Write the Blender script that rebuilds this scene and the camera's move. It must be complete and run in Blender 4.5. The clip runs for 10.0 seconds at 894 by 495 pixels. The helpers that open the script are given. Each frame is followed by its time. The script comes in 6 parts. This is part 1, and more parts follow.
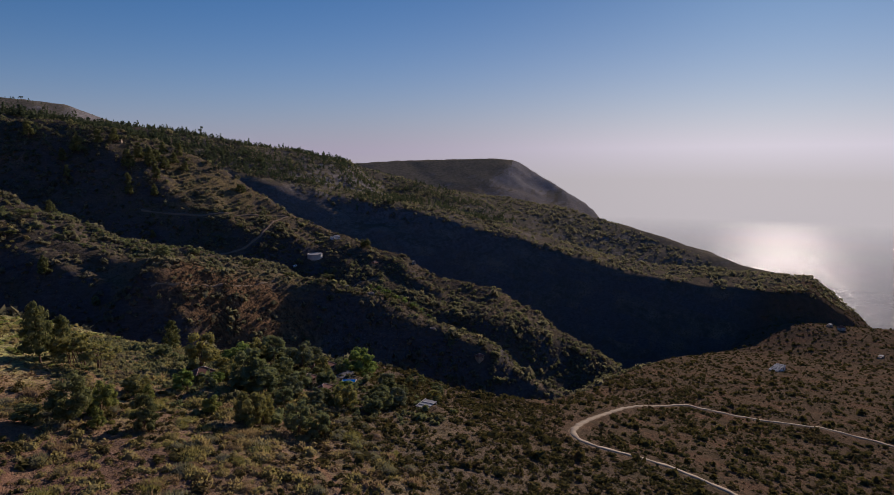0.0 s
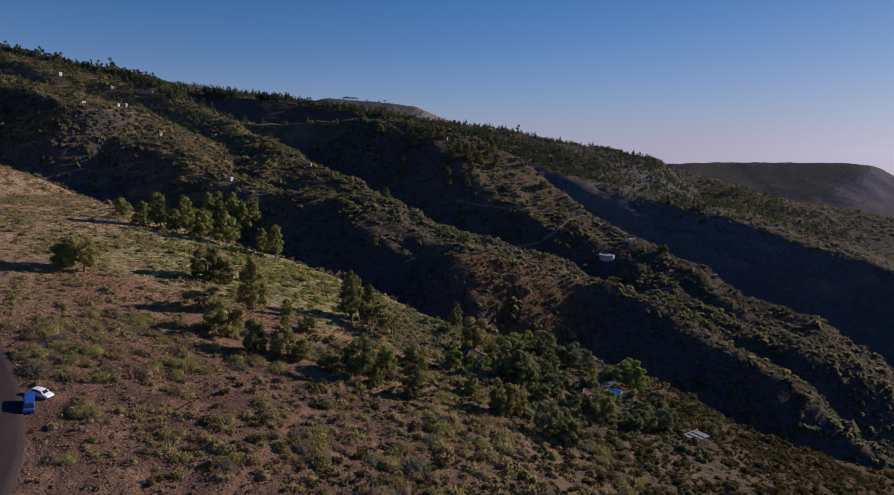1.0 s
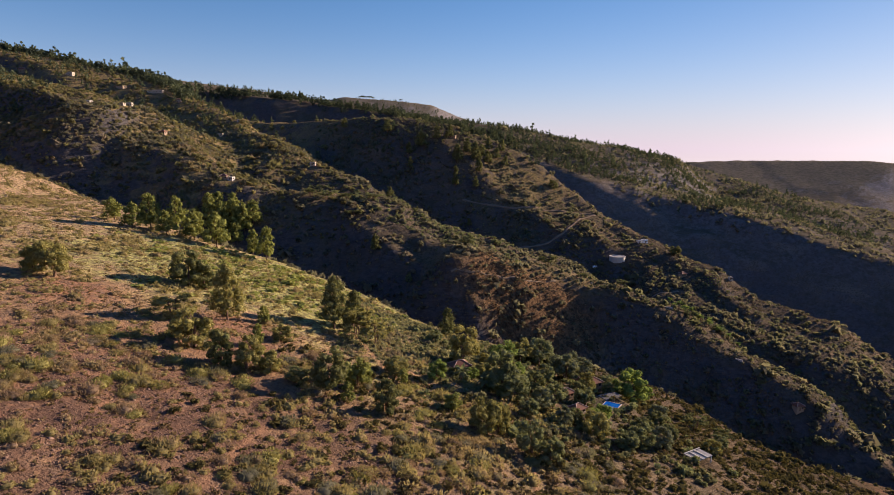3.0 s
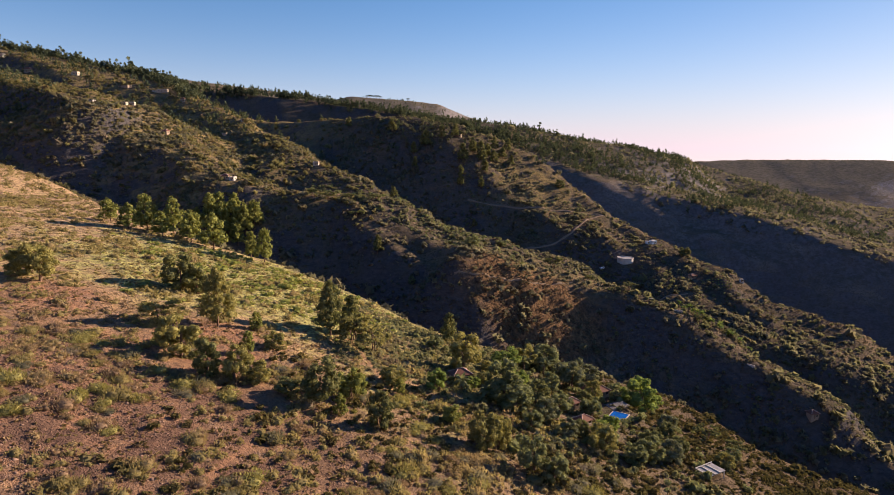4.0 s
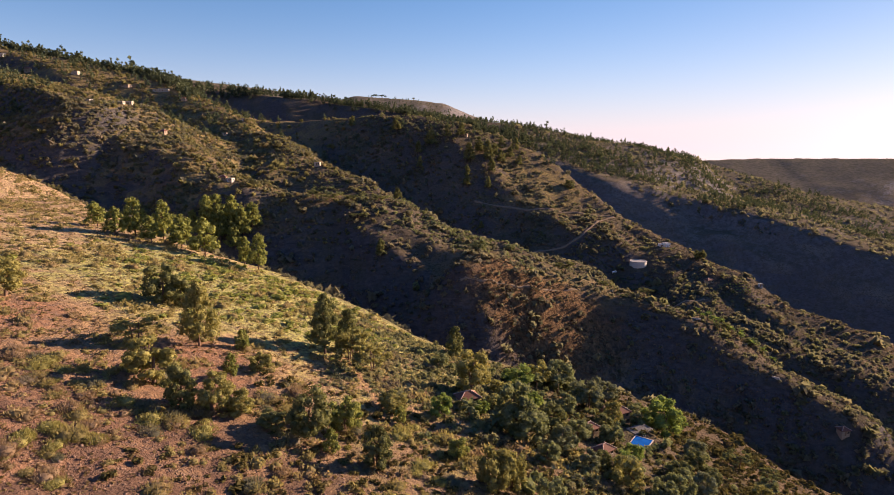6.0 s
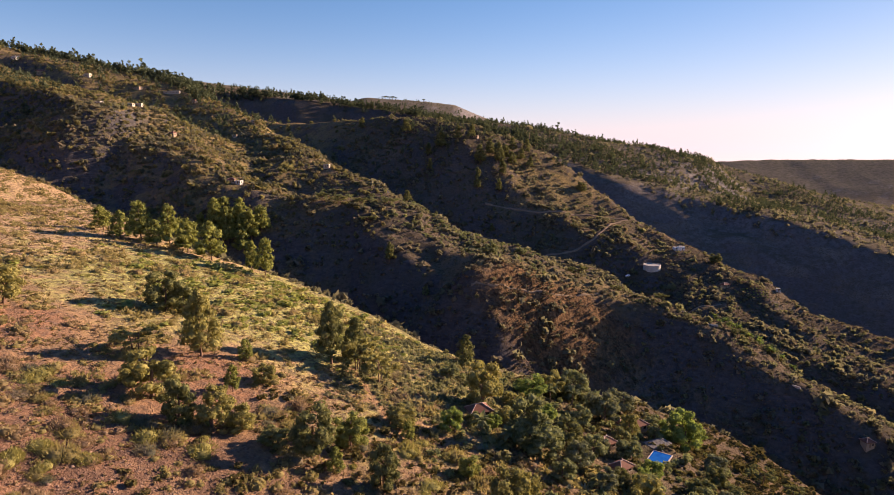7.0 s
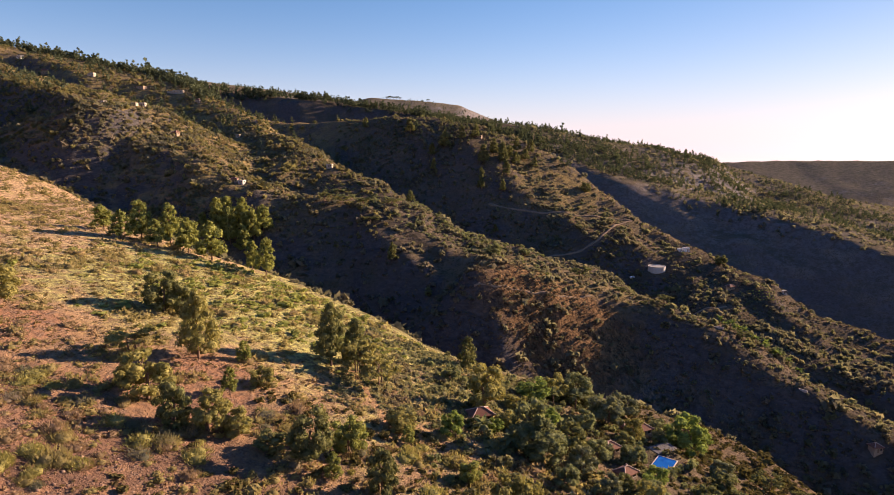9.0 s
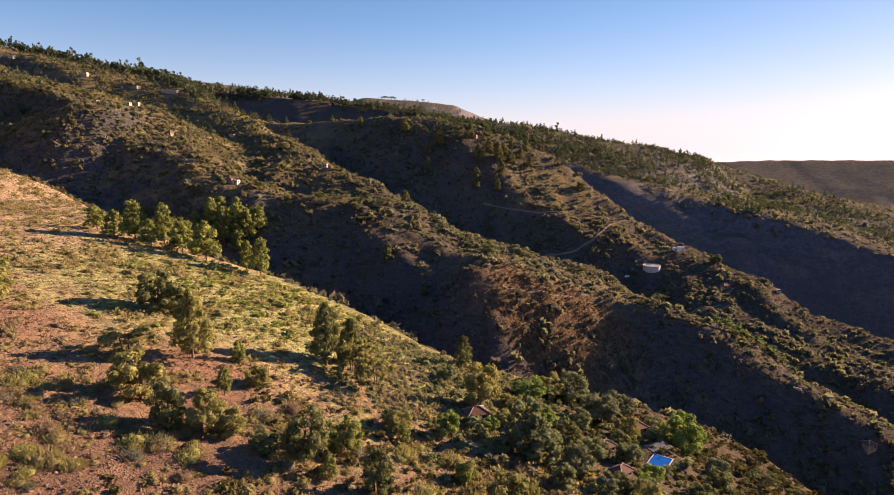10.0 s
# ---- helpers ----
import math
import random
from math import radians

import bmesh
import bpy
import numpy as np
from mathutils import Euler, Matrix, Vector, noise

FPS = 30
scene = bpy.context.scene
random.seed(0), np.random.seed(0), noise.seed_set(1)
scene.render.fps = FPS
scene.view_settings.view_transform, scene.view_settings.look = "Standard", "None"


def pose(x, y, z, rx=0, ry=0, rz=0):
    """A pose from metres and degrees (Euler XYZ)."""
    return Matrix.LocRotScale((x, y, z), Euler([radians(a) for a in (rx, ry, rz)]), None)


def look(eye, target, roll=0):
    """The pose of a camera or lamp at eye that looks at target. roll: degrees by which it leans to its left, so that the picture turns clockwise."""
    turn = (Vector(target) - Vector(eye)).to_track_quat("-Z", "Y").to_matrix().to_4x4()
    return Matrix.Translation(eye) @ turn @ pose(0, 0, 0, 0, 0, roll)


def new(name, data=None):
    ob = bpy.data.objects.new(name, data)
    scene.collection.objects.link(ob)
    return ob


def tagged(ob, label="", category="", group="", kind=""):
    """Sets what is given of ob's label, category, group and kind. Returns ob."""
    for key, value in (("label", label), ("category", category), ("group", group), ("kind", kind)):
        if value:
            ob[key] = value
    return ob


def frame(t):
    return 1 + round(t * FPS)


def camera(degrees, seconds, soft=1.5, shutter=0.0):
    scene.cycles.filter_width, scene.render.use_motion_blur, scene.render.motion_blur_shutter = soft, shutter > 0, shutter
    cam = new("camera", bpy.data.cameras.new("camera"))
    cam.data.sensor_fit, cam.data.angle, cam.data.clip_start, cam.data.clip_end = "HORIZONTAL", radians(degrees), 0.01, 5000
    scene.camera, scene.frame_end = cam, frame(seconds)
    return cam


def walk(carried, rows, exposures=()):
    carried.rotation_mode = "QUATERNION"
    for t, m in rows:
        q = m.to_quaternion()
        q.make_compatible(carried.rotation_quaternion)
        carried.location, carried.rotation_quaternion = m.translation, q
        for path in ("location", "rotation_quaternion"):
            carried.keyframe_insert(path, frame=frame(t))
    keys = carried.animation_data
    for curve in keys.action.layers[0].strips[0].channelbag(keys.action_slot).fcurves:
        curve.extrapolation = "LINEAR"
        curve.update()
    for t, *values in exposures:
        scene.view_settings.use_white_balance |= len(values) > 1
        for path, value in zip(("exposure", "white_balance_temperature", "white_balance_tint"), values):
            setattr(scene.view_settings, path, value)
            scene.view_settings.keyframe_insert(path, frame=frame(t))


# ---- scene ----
cam = camera(74.35, 10.0, soft=0.9)
walk(cam, [
    (0.0, pose(-24.78, -46.46, 449.53, 80.592, 0.816, -33.263)),
    (0.5, pose(-19.70, -46.46, 449.50, 80.701, 0.149, -15.838)),
    (1.0, pose(-14.75, -45.67, 449.81, 80.587, -0.280, -3.895)),
    (1.5, pose(-11.16, -44.08, 449.95, 80.543, -0.303, -2.623)),
    (2.0, pose(-8.10, -41.67, 449.99, 80.518, -0.248, -2.534)),
    (2.5, pose(-5.65, -38.75, 449.99, 80.478, -0.202, -2.441)),
    (4.0, pose(-1.06, -27.26, 450.02, 80.379, -0.109, -1.480)),
    (4.5, pose(-0.54, -23.08, 449.86, 80.319, -0.090, -1.237)),
    (5.0, pose(-0.31, -18.43, 449.79, 80.284, -0.014, -1.143)),
    (5.5, pose(-0.48, -13.76, 449.86, 80.295, 0.020, -1.188)),
    (7.0, pose(-0.61, -2.87, 450.65, 80.455, 0.118, 0.058)),
    (7.5, pose(-0.43, -1.04, 450.66, 80.500, 0.085, 0.309)),
    (8.0, pose(-0.28, -0.30, 450.58, 80.522, 0.031, 0.760)),
    (8.5, pose(-0.04, -0.20, 450.54, 80.473, -0.023, 0.717)),
    (9.0, pose(0.00, -0.26, 450.38, 80.487, -0.013, 0.463)),
    (9.5, pose(0.10, -0.24, 450.22, 80.483, 0.017, 0.219)),
    (10.0, pose(0.01, 0.00, 450.01, 80.497, 0.045, -0.007)),
], exposures=[(0.0, 0.05, 5850, 16), (0.4, -0.15, 5600, 16), (0.8, 0.0, 5550, 18), (1.2, 0.27, 5600, 17), (2.0, 0.7, 6150, 18), (4.0, 1.27, 6950, 19), (7.0, 1.42, 7450, 25), (10.0, 1.5, 7550, 24)])

# ---- daylight: low sun over the sea, hazy sky ----
SUN_AZ, SUN_EL = radians(63), radians(16)      # clockwise from +y
SUN_DIR = Vector((math.sin(SUN_AZ) * math.cos(SUN_EL), math.cos(SUN_AZ) * math.cos(SUN_EL), math.sin(SUN_EL)))
world = bpy.data.worlds.new("sky")
scene.world = world
world.use_nodes = True
wn, wl = world.node_tree.nodes, world.node_tree.links
wn.clear()


def wmath(op, a, b=None):
    n = wn.new("ShaderNodeMath")
    n.operation = op
    for k, v in enumerate((a, b)):
        if v is None:
            continue
        if isinstance(v, (int, float)):
            n.inputs[k].default_value = v
        else:
            wl.new(v, n.inputs[k])
    return n.outputs[0]


sky = wn.new("ShaderNodeTexSky")
sky.sky_type = "NISHITA"
sky.sun_disc = False
sky.sun_elevation, sky.sun_rotation = SUN_EL, SUN_AZ
sky.altitude, sky.air_density, sky.dust_density, sky.ozone_density = 450, 1.0, 0.15, 3.0
coord = wn.new("ShaderNodeTexCoord")
sep = wn.new("ShaderNodeSeparateXYZ")
wl.new(coord.outputs["Generated"], sep.inputs[0])
dot = wn.new("ShaderNodeVectorMath")
dot.operation = "DOT_PRODUCT"
wl.new(coord.outputs["Generated"], dot.inputs[0])
dot.inputs[1].default_value = SUN_DIR
# pale sea haze over the horizon, thicker and brighter towards the low sun, and the grey of the far water under it
low = wmath("MAXIMUM", sep.outputs[2], 0.0)
half = wmath("ADD", wmath("MULTIPLY", dot.outputs["Value"], 0.5), 0.5)
dot_low = wn.new("ShaderNodeVectorMath")
dot_low.operation = "DOT_PRODUCT"
wl.new(coord.outputs["Generated"], dot_low.inputs[0])
dot_low.inputs[1].default_value = Vector((math.sin(SUN_AZ), math.cos(SUN_AZ), 0.05)).normalized()
half_low = wmath("ADD", wmath("MULTIPLY", dot_low.outputs["Value"], 0.5), 0.5)
depth = wmath("ADD", wmath("MULTIPLY", wmath("POWER", half_low, 6.0), 0.055), 0.085)
haze = wmath("MULTIPLY", wmath("EXPONENT", wmath("MULTIPLY", wmath("POWER", wmath("DIVIDE", low, depth), 1.15), -1.0)), 0.97)
mix = wn.new("ShaderNodeMix")
mix.data_type = "RGBA"
wl.new(haze, mix.inputs["Factor"])
glow = wmath("ADD", wmath("MULTIPLY", wmath("MULTIPLY", wmath("POWER", half_low, 20.0), wmath("EXPONENT", wmath("MULTIPLY", low, -11.0))), 4.6), wmath("MULTIPLY", wmath("POWER", half, 30.0), 0.2))
deep = wn.new("ShaderNodeMix")
deep.data_type, deep.blend_type = "RGBA", "MULTIPLY"
deep.inputs["Factor"].default_value = 1.0
wl.new(sky.outputs[0], deep.inputs["A"])
zenith = wn.new("ShaderNodeMix")
zenith.data_type = "RGBA"
wl.new(wmath("MINIMUM", wmath("MAXIMUM", wmath("MULTIPLY", wmath("SUBTRACT", sep.outputs[2], 0.28), 2.5), 0.0), 1.0), zenith.inputs["Factor"])
zenith.inputs["A"].default_value, zenith.inputs["B"].default_value = (0.43, 0.80, 1.05, 1), (0.40, 0.83, 1.42, 1)
wl.new(zenith.outputs["Result"], deep.inputs["B"])
calm = wn.new("ShaderNodeVectorMath")
calm.operation = "SCALE"
wl.new(deep.outputs["Result"], calm.inputs[0])
wl.new(wmath("SUBTRACT", 1.0, wmath("MULTIPLY", wmath("POWER", half, 6.0), 0.32)), calm.inputs["Scale"])
wl.new(calm.outputs[0], mix.inputs["A"])
mix.inputs["B"].default_value = (5.75, 4.95, 5.65, 1)
lit = wn.new("ShaderNodeMix")
lit.data_type, lit.blend_type = "RGBA", "ADD"
lit.inputs["Factor"].default_value = 1.0
shine = wn.new("ShaderNodeCombineColor")
for k, v in enumerate((1.0, 0.93, 0.76)):
    wl.new(wmath("MULTIPLY", glow, v), shine.inputs[k])
wl.new(mix.outputs["Result"], lit.inputs["A"])
wl.new(shine.outputs[0], lit.inputs["B"])
under = wmath("MINIMUM", wmath("MAXIMUM", wmath("MULTIPLY", wmath("SUBTRACT", -0.002, sep.outputs[2]), 12.0), 0.0), 0.6)
mist = wn.new("ShaderNodeMix")
mist.data_type = "RGBA"
wl.new(under, mist.inputs["Factor"])
wl.new(lit.outputs["Result"], mist.inputs["A"])
mist.inputs["B"].default_value = (7.2, 6.4, 5.4, 1)
back = wn.new("ShaderNodeBackground")
wl.new(mist.outputs["Result"], back.inputs[0])
back.inputs[1].default_value = 0.064
wout = wn.new("ShaderNodeOutputWorld")
wl.new(back.outputs[0], wout.inputs[0])

sun = new("sun", bpy.data.lights.new("sun", "SUN"))
sun.data.energy, sun.data.angle, sun.data.color = 5.0, radians(0.6), (1.0, 0.815, 0.63)
sun.matrix_world = look(SUN_DIR * 1000, (0, 0, 0))


# ---- materials ----
class Nodes:
    """Short hand for one node material."""

    def __init__(self, name):
        self.mat = bpy.data.materials.new(name)
        self.mat.use_nodes = True
        self.tree = self.mat.node_tree
        self.tree.nodes.clear()
        self.out = self.tree.nodes.new("ShaderNodeOutputMaterial")
        self.geo = self.tree.nodes.new("ShaderNodeNewGeometry")

    def link(self, a, b):
        self.tree.links.new(a, b)

    def put(self, socket, v):
        if isinstance(v, bpy.types.NodeSocket):
            self.link(v, socket)
        else:
            socket.default_value = (*v, 1) if isinstance(v, tuple) and len(v) == 3 and socket.type == "RGBA" else v

    def math(self, op, a, b=0.0, clamp=False):
        n = self.tree.nodes.new("ShaderNodeMath")
        n.operation, n.use_clamp = op, clamp
        self.put(n.inputs[0], a)
        self.put(n.inputs[1], b)
        return n.outputs[0]

    def noise(self, size, detail=3.0, rough=0.55, dist=0.0, vector=None, stretch=None):
        n = self.tree.nodes.new("ShaderNodeTexNoise")
        n.inputs["Scale"].default_value, n.inputs["Detail"].default_value = 1.0 / size, detail
        n.inputs["Roughness"].default_value, n.inputs["Distortion"].default_value = rough, dist
        v = vector or self.geo.outputs["Position"]
        if stretch:
            m = self.tree.nodes.new("ShaderNodeMapping")
            m.inputs["Scale"].default_value = stretch
            self.link(v, m.inputs["Vector"])
            v = m.outputs[0]
        self.link(v, n.inputs["Vector"])
        return n.outputs["Fac"]

    def ramp(self, fac, lo, hi):
        n = self.tree.nodes.new("ShaderNodeMapRange")
        n.inputs["From Min"].default_value, n.inputs["From Max"].default_value = lo, hi
        self.put(n.inputs["Value"], fac)
        return n.outputs[0]

    def mix(self, fac, a, b, mode="MIX"):
        n = self.tree.nodes.new("ShaderNodeMix")
        n.data_type, n.blend_type = "RGBA", mode
        self.put(n.inputs["Factor"], fac)
        self.put(n.inputs["A"], a)
        self.put(n.inputs["B"], b)
        return n.outputs["Result"]

    def attribute(self, name):
        n = self.tree.nodes.new("ShaderNodeAttribute")
        n.attribute_name = name
        return n.outputs["Fac"]

    def bump(self, h, strength=0.5, distance=0.1):
        n = self.tree.nodes.new("ShaderNodeBump")
        n.inputs["Strength"].default_value, n.inputs["Distance"].default_value = strength, distance
        self.put(n.inputs["Height"], h)
        return n.outputs[0]

    def principled(self, color, rough=0.8, metal=0.0, normal=None, spec=0.3):
        n = self.tree.nodes.new("ShaderNodeBsdfPrincipled")
        self.put(n.inputs["Base Color"], color)
        self.put(n.inputs["Roughness"], rough)
        n.inputs["Metallic"].default_value = metal
        n.inputs["Specular IOR Level"].default_value = spec
        if normal:
            self.link(normal, n.inputs["Normal"])
        self.link(n.outputs[0], self.out.inputs[0])
        return n


def ground_material():
    m = Nodes("hillside_ground")
    dry = m.attribute("dry")
    n_big, n_mid, n_small, n_fine = m.noise(38, 4), m.noise(9, 5, 0.65), m.noise(1.9, 5, 0.7), m.noise(0.5, 4, 0.65)
    sunny_straw = m.mix(m.ramp(n_small, 0.36, 0.62), (0.335, 0.215, 0.118), (0.175, 0.108, 0.06))
    # upper slope: dry grass lightened further, its tilt to the sun put into the colour
    sunny_straw = m.mix(m.attribute("sunny_straw"), sunny_straw, m.mix(m.ramp(n_small, 0.36, 0.64), (0.50, 0.345, 0.188), (0.28, 0.188, 0.102)))
    green = m.mix(m.ramp(n_small, 0.38, 0.6), (0.41, 0.372, 0.135), (0.21, 0.205, 0.070))
    grass = m.mix(m.ramp(m.math("ADD", n_mid, m.math("MULTIPLY", m.attribute("green"), 0.45)), 0.54, 0.76), sunny_straw, green)
    earth = m.mix(m.ramp(n_small, 0.38, 0.62), (0.325, 0.178, 0.104), (0.20, 0.107, 0.063))
    near = m.mix(m.ramp(m.math("ADD", m.math("ADD", m.math("MULTIPLY", n_mid, 0.7), m.math("MULTIPLY", n_big, 0.4)), m.attribute("earth")), 0.66, 0.92), grass, earth)
    stones = m.mix(m.ramp(n_fine, 0.42, 0.62), (0.060, 0.043, 0.034), (0.30, 0.222, 0.165))
    near = m.mix(m.ramp(n_small, 0.46, 0.60), near, m.mix(0.6, near, stones))
    cell = m.tree.nodes.new("ShaderNodeTexVoronoi")
    cell.inputs["Scale"].default_value = 1.15
    cell.inputs["Detail"].default_value = 2.0
    m.link(m.geo.outputs["Position"], cell.inputs["Vector"])
    clod = m.ramp(cell.outputs["Distance"], 0.62, 0.25)
    near = m.mix(m.math("MULTIPLY", m.attribute("rubble"), m.ramp(n_mid, 0.34, 0.56)), near, m.mix(clod, (0.125, 0.076, 0.054), m.mix(m.ramp(n_small, 0.38, 0.62), (0.32, 0.205, 0.140), (0.235, 0.140, 0.093))))
    hill = m.mix(m.ramp(n_mid, 0.38, 0.62), (0.125, 0.098, 0.072), (0.072, 0.063, 0.047))
    hill = m.mix(m.ramp(n_big, 0.48, 0.68), hill, (0.190, 0.138, 0.090))
    hill = m.mix(m.ramp(n_small, 0.48, 0.60), hill, (0.07, 0.056, 0.032))
    hill = m.mix(m.math("MULTIPLY", m.attribute("golden"), m.ramp(n_mid, 0.36, 0.56)), hill, m.mix(m.ramp(n_small, 0.4, 0.62), (0.27, 0.19, 0.09), (0.14, 0.115, 0.05)))
    up = m.tree.nodes.new("ShaderNodeSeparateXYZ")
    m.link(m.geo.outputs["True Normal"], up.inputs[0])
    rock = m.mix(m.ramp(m.noise(4, 5, 0.7, 0.6, stretch=(1, 1, 2.6)), 0.35, 0.65), (0.050, 0.046, 0.045), (0.112, 0.100, 0.093))
    cliff = m.mix(m.ramp(m.noise(2.4, 5, 0.7, 0.8, stretch=(1, 1, 0.35)), 0.38, 0.62), (0.05, 0.033, 0.021), (0.215, 0.130, 0.068))
    hill = m.mix(m.ramp(m.math("ADD", up.outputs[2], m.math("MULTIPLY", n_mid, 0.25)), 0.94, 0.80), hill, rock)
    hill = m.mix(m.ramp(m.math("ADD", m.attribute("cliff"), m.math("MULTIPLY", n_mid, 0.5)), 0.55, 0.85), hill, cliff)
    # far slopes: distance haze put into the base colour as pale grey, flat tops browner
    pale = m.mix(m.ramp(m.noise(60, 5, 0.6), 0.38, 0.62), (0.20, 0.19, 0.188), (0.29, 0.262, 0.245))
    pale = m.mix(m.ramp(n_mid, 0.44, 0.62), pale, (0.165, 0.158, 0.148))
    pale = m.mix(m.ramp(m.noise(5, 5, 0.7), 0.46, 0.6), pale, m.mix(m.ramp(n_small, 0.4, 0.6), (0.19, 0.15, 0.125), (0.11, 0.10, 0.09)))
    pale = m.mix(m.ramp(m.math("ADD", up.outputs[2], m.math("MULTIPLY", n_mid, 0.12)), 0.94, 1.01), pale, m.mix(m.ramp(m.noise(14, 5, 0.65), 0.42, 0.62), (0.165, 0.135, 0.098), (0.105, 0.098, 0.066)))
    hill = m.mix(m.attribute("far_haze"), hill, pale)
    moor = m.mix(m.ramp(n_mid, 0.42, 0.62), (0.082, 0.060, 0.040), (0.048, 0.041, 0.025))
    moor = m.mix(m.ramp(m.noise(22, 4, 0.65), 0.50, 0.64), moor, m.mix(m.ramp(n_small, 0.4, 0.6), (0.135, 0.078, 0.048), (0.065, 0.043, 0.027)))
    hill = m.mix(m.attribute("moor"), hill, moor)
    color = m.mix(dry, hill, near)
    color = m.mix(m.math("MULTIPLY", m.attribute("path"), 0.7), color, (0.28, 0.155, 0.09))
    track = m.mix(n_small, (0.27, 0.21, 0.145), (0.20, 0.145, 0.095))
    color = m.mix(m.math("MULTIPLY", m.ramp(m.math("ADD", m.attribute("track"), m.math("MULTIPLY", m.math("SUBTRACT", n_small, 0.5), 0.5)), 0.40, 0.6), 0.6), color, track)
    h = m.math("ADD", m.math("ADD", n_small, m.math("MULTIPLY", n_fine, 0.4)), m.math("MULTIPLY", m.math("MULTIPLY", clod, m.attribute("rubble")), 0.42))
    m.principled(color, 1.0, normal=m.bump(h, 1.0, 1.1), spec=0.0)
    return m.mat


def leaf_material(name, dark, light, dry=None, glow=0.25):
    m = Nodes(name)
    n = m.noise(6.5, 3, 0.6)
    info = m.tree.nodes.new("ShaderNodeObjectInfo")
    c = m.mix(m.ramp(m.math("ADD", m.math("MULTIPLY", n, 0.75), m.math("MULTIPLY", m.geo.outputs["Random Per Island"], 0.35)), 0.30, 0.85), dark, light)
    if dry:
        c = m.mix(m.ramp(m.noise(11, 2), 0.52, 0.66), c, dry)
    c = m.mix(m.math("MULTIPLY", info.outputs["Random"], 0.35), c, light)
    d = m.tree.nodes.new("ShaderNodeBsdfDiffuse")
    t = m.tree.nodes.new("ShaderNodeBsdfTranslucent")
    mixer = m.tree.nodes.new("ShaderNodeMixShader")
    m.link(c, d.inputs[0])
    m.link(m.mix(0.5, c, (light[0] * 1.3, light[1] * 1.3, light[2] * 0.8)), t.inputs[0])
    mixer.inputs[0].default_value = glow
    m.link(d.outputs[0], mixer.inputs[1])
    m.link(t.outputs[0], mixer.inputs[2])
    m.link(mixer.outputs[0], m.out.inputs[0])
    return m.mat


def plain(name, a, b, size, rough=0.7, metal=0.0, spec=0.3, bump=0.2):
    m = Nodes(name)
    n = m.noise(size, 4, 0.6)
    fine = m.noise(size * 0.17, 3)
    m.principled(m.mix(m.ramp(m.math("ADD", m.math("MULTIPLY", n, 0.7), m.math("MULTIPLY", fine, 0.3)), 0.3, 0.7), a, b), rough, metal,
                 m.bump(fine, bump, size * 0.05), spec)
    return m.mat


def water_material(name, deep, wave, strength, rough, ior, fade=None):
    m = Nodes(name)
    h = m.math("ADD", m.noise(wave, 4, 0.6), m.math("MULTIPLY", m.noise(wave * 6, 3), 1.5))
    p = m.principled(m.mix(m.noise(wave * 40, 3), deep, tuple(v * 1.4 for v in deep)), rough, normal=m.bump(h, strength, wave * 0.2), spec=0.5)
    p.inputs["IOR"].default_value = ior
    # imitated haze: water thins to transparent with distance, showing the bright sky behind
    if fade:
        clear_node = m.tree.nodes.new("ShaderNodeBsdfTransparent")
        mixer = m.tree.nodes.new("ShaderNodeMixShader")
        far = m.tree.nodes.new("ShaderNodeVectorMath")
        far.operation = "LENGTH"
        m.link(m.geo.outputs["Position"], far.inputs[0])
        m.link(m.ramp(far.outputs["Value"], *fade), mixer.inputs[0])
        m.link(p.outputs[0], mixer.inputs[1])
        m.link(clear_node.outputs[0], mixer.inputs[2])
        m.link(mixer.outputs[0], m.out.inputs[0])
    return m.mat


GROUND = ground_material()
# pale base colour stands in for reflected sky; far water fades as haze
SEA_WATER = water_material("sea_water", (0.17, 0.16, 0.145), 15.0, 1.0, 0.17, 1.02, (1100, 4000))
SCRUB_LEAF = leaf_material("scrub_leaves", (0.145, 0.125, 0.056), (0.32, 0.265, 0.120), (0.31, 0.215, 0.13), 0.5)
HILL_LEAF = leaf_material("hillside_leaves", (0.085, 0.085, 0.062), (0.215, 0.20, 0.13), (0.22, 0.17, 0.125), 0.45)
SHELF_LEAF = leaf_material("shelf_leaves", (0.085, 0.09, 0.052), (0.21, 0.205, 0.112), (0.22, 0.16, 0.11), 0.45)
FRESH_LEAF = leaf_material("fresh_green_leaves", (0.14, 0.165, 0.05), (0.35, 0.37, 0.11), (0.30, 0.27, 0.11), 0.4)
VALLEY_LEAF = leaf_material("hillside_tree_leaves", (0.098, 0.096, 0.05), (0.255, 0.23, 0.105), (0.25, 0.175, 0.11), 0.48)
DARK_SCRUB = leaf_material("dark_scrub_leaves", (0.058, 0.052, 0.022), (0.135, 0.112, 0.042), (0.12, 0.08, 0.045), 0.25)
FAR_LEAF = leaf_material("far_pine_needles", (0.034, 0.048, 0.034), (0.105, 0.122, 0.068), None, 0.25)
PINE_LEAF = leaf_material("pine_needles", (0.098, 0.116, 0.038), (0.30, 0.305, 0.092), None, 0.3)
GARDEN_LEAF = leaf_material("garden_leaves", (0.075, 0.094, 0.05), (0.265, 0.275, 0.13), None, 0.36)
BANANA_LEAF = leaf_material("banana_leaves", (0.11, 0.15, 0.045), (0.27, 0.33, 0.09), None, 0.35)
BROWN_LEAF = leaf_material("half_dry_leaves", (0.16, 0.105, 0.066), (0.31, 0.22, 0.14), (0.24, 0.19, 0.09), 0.4)
HILL_TUFT = leaf_material("dry_brush", (0.080, 0.066, 0.047), (0.19, 0.152, 0.105), (0.10, 0.09, 0.055))
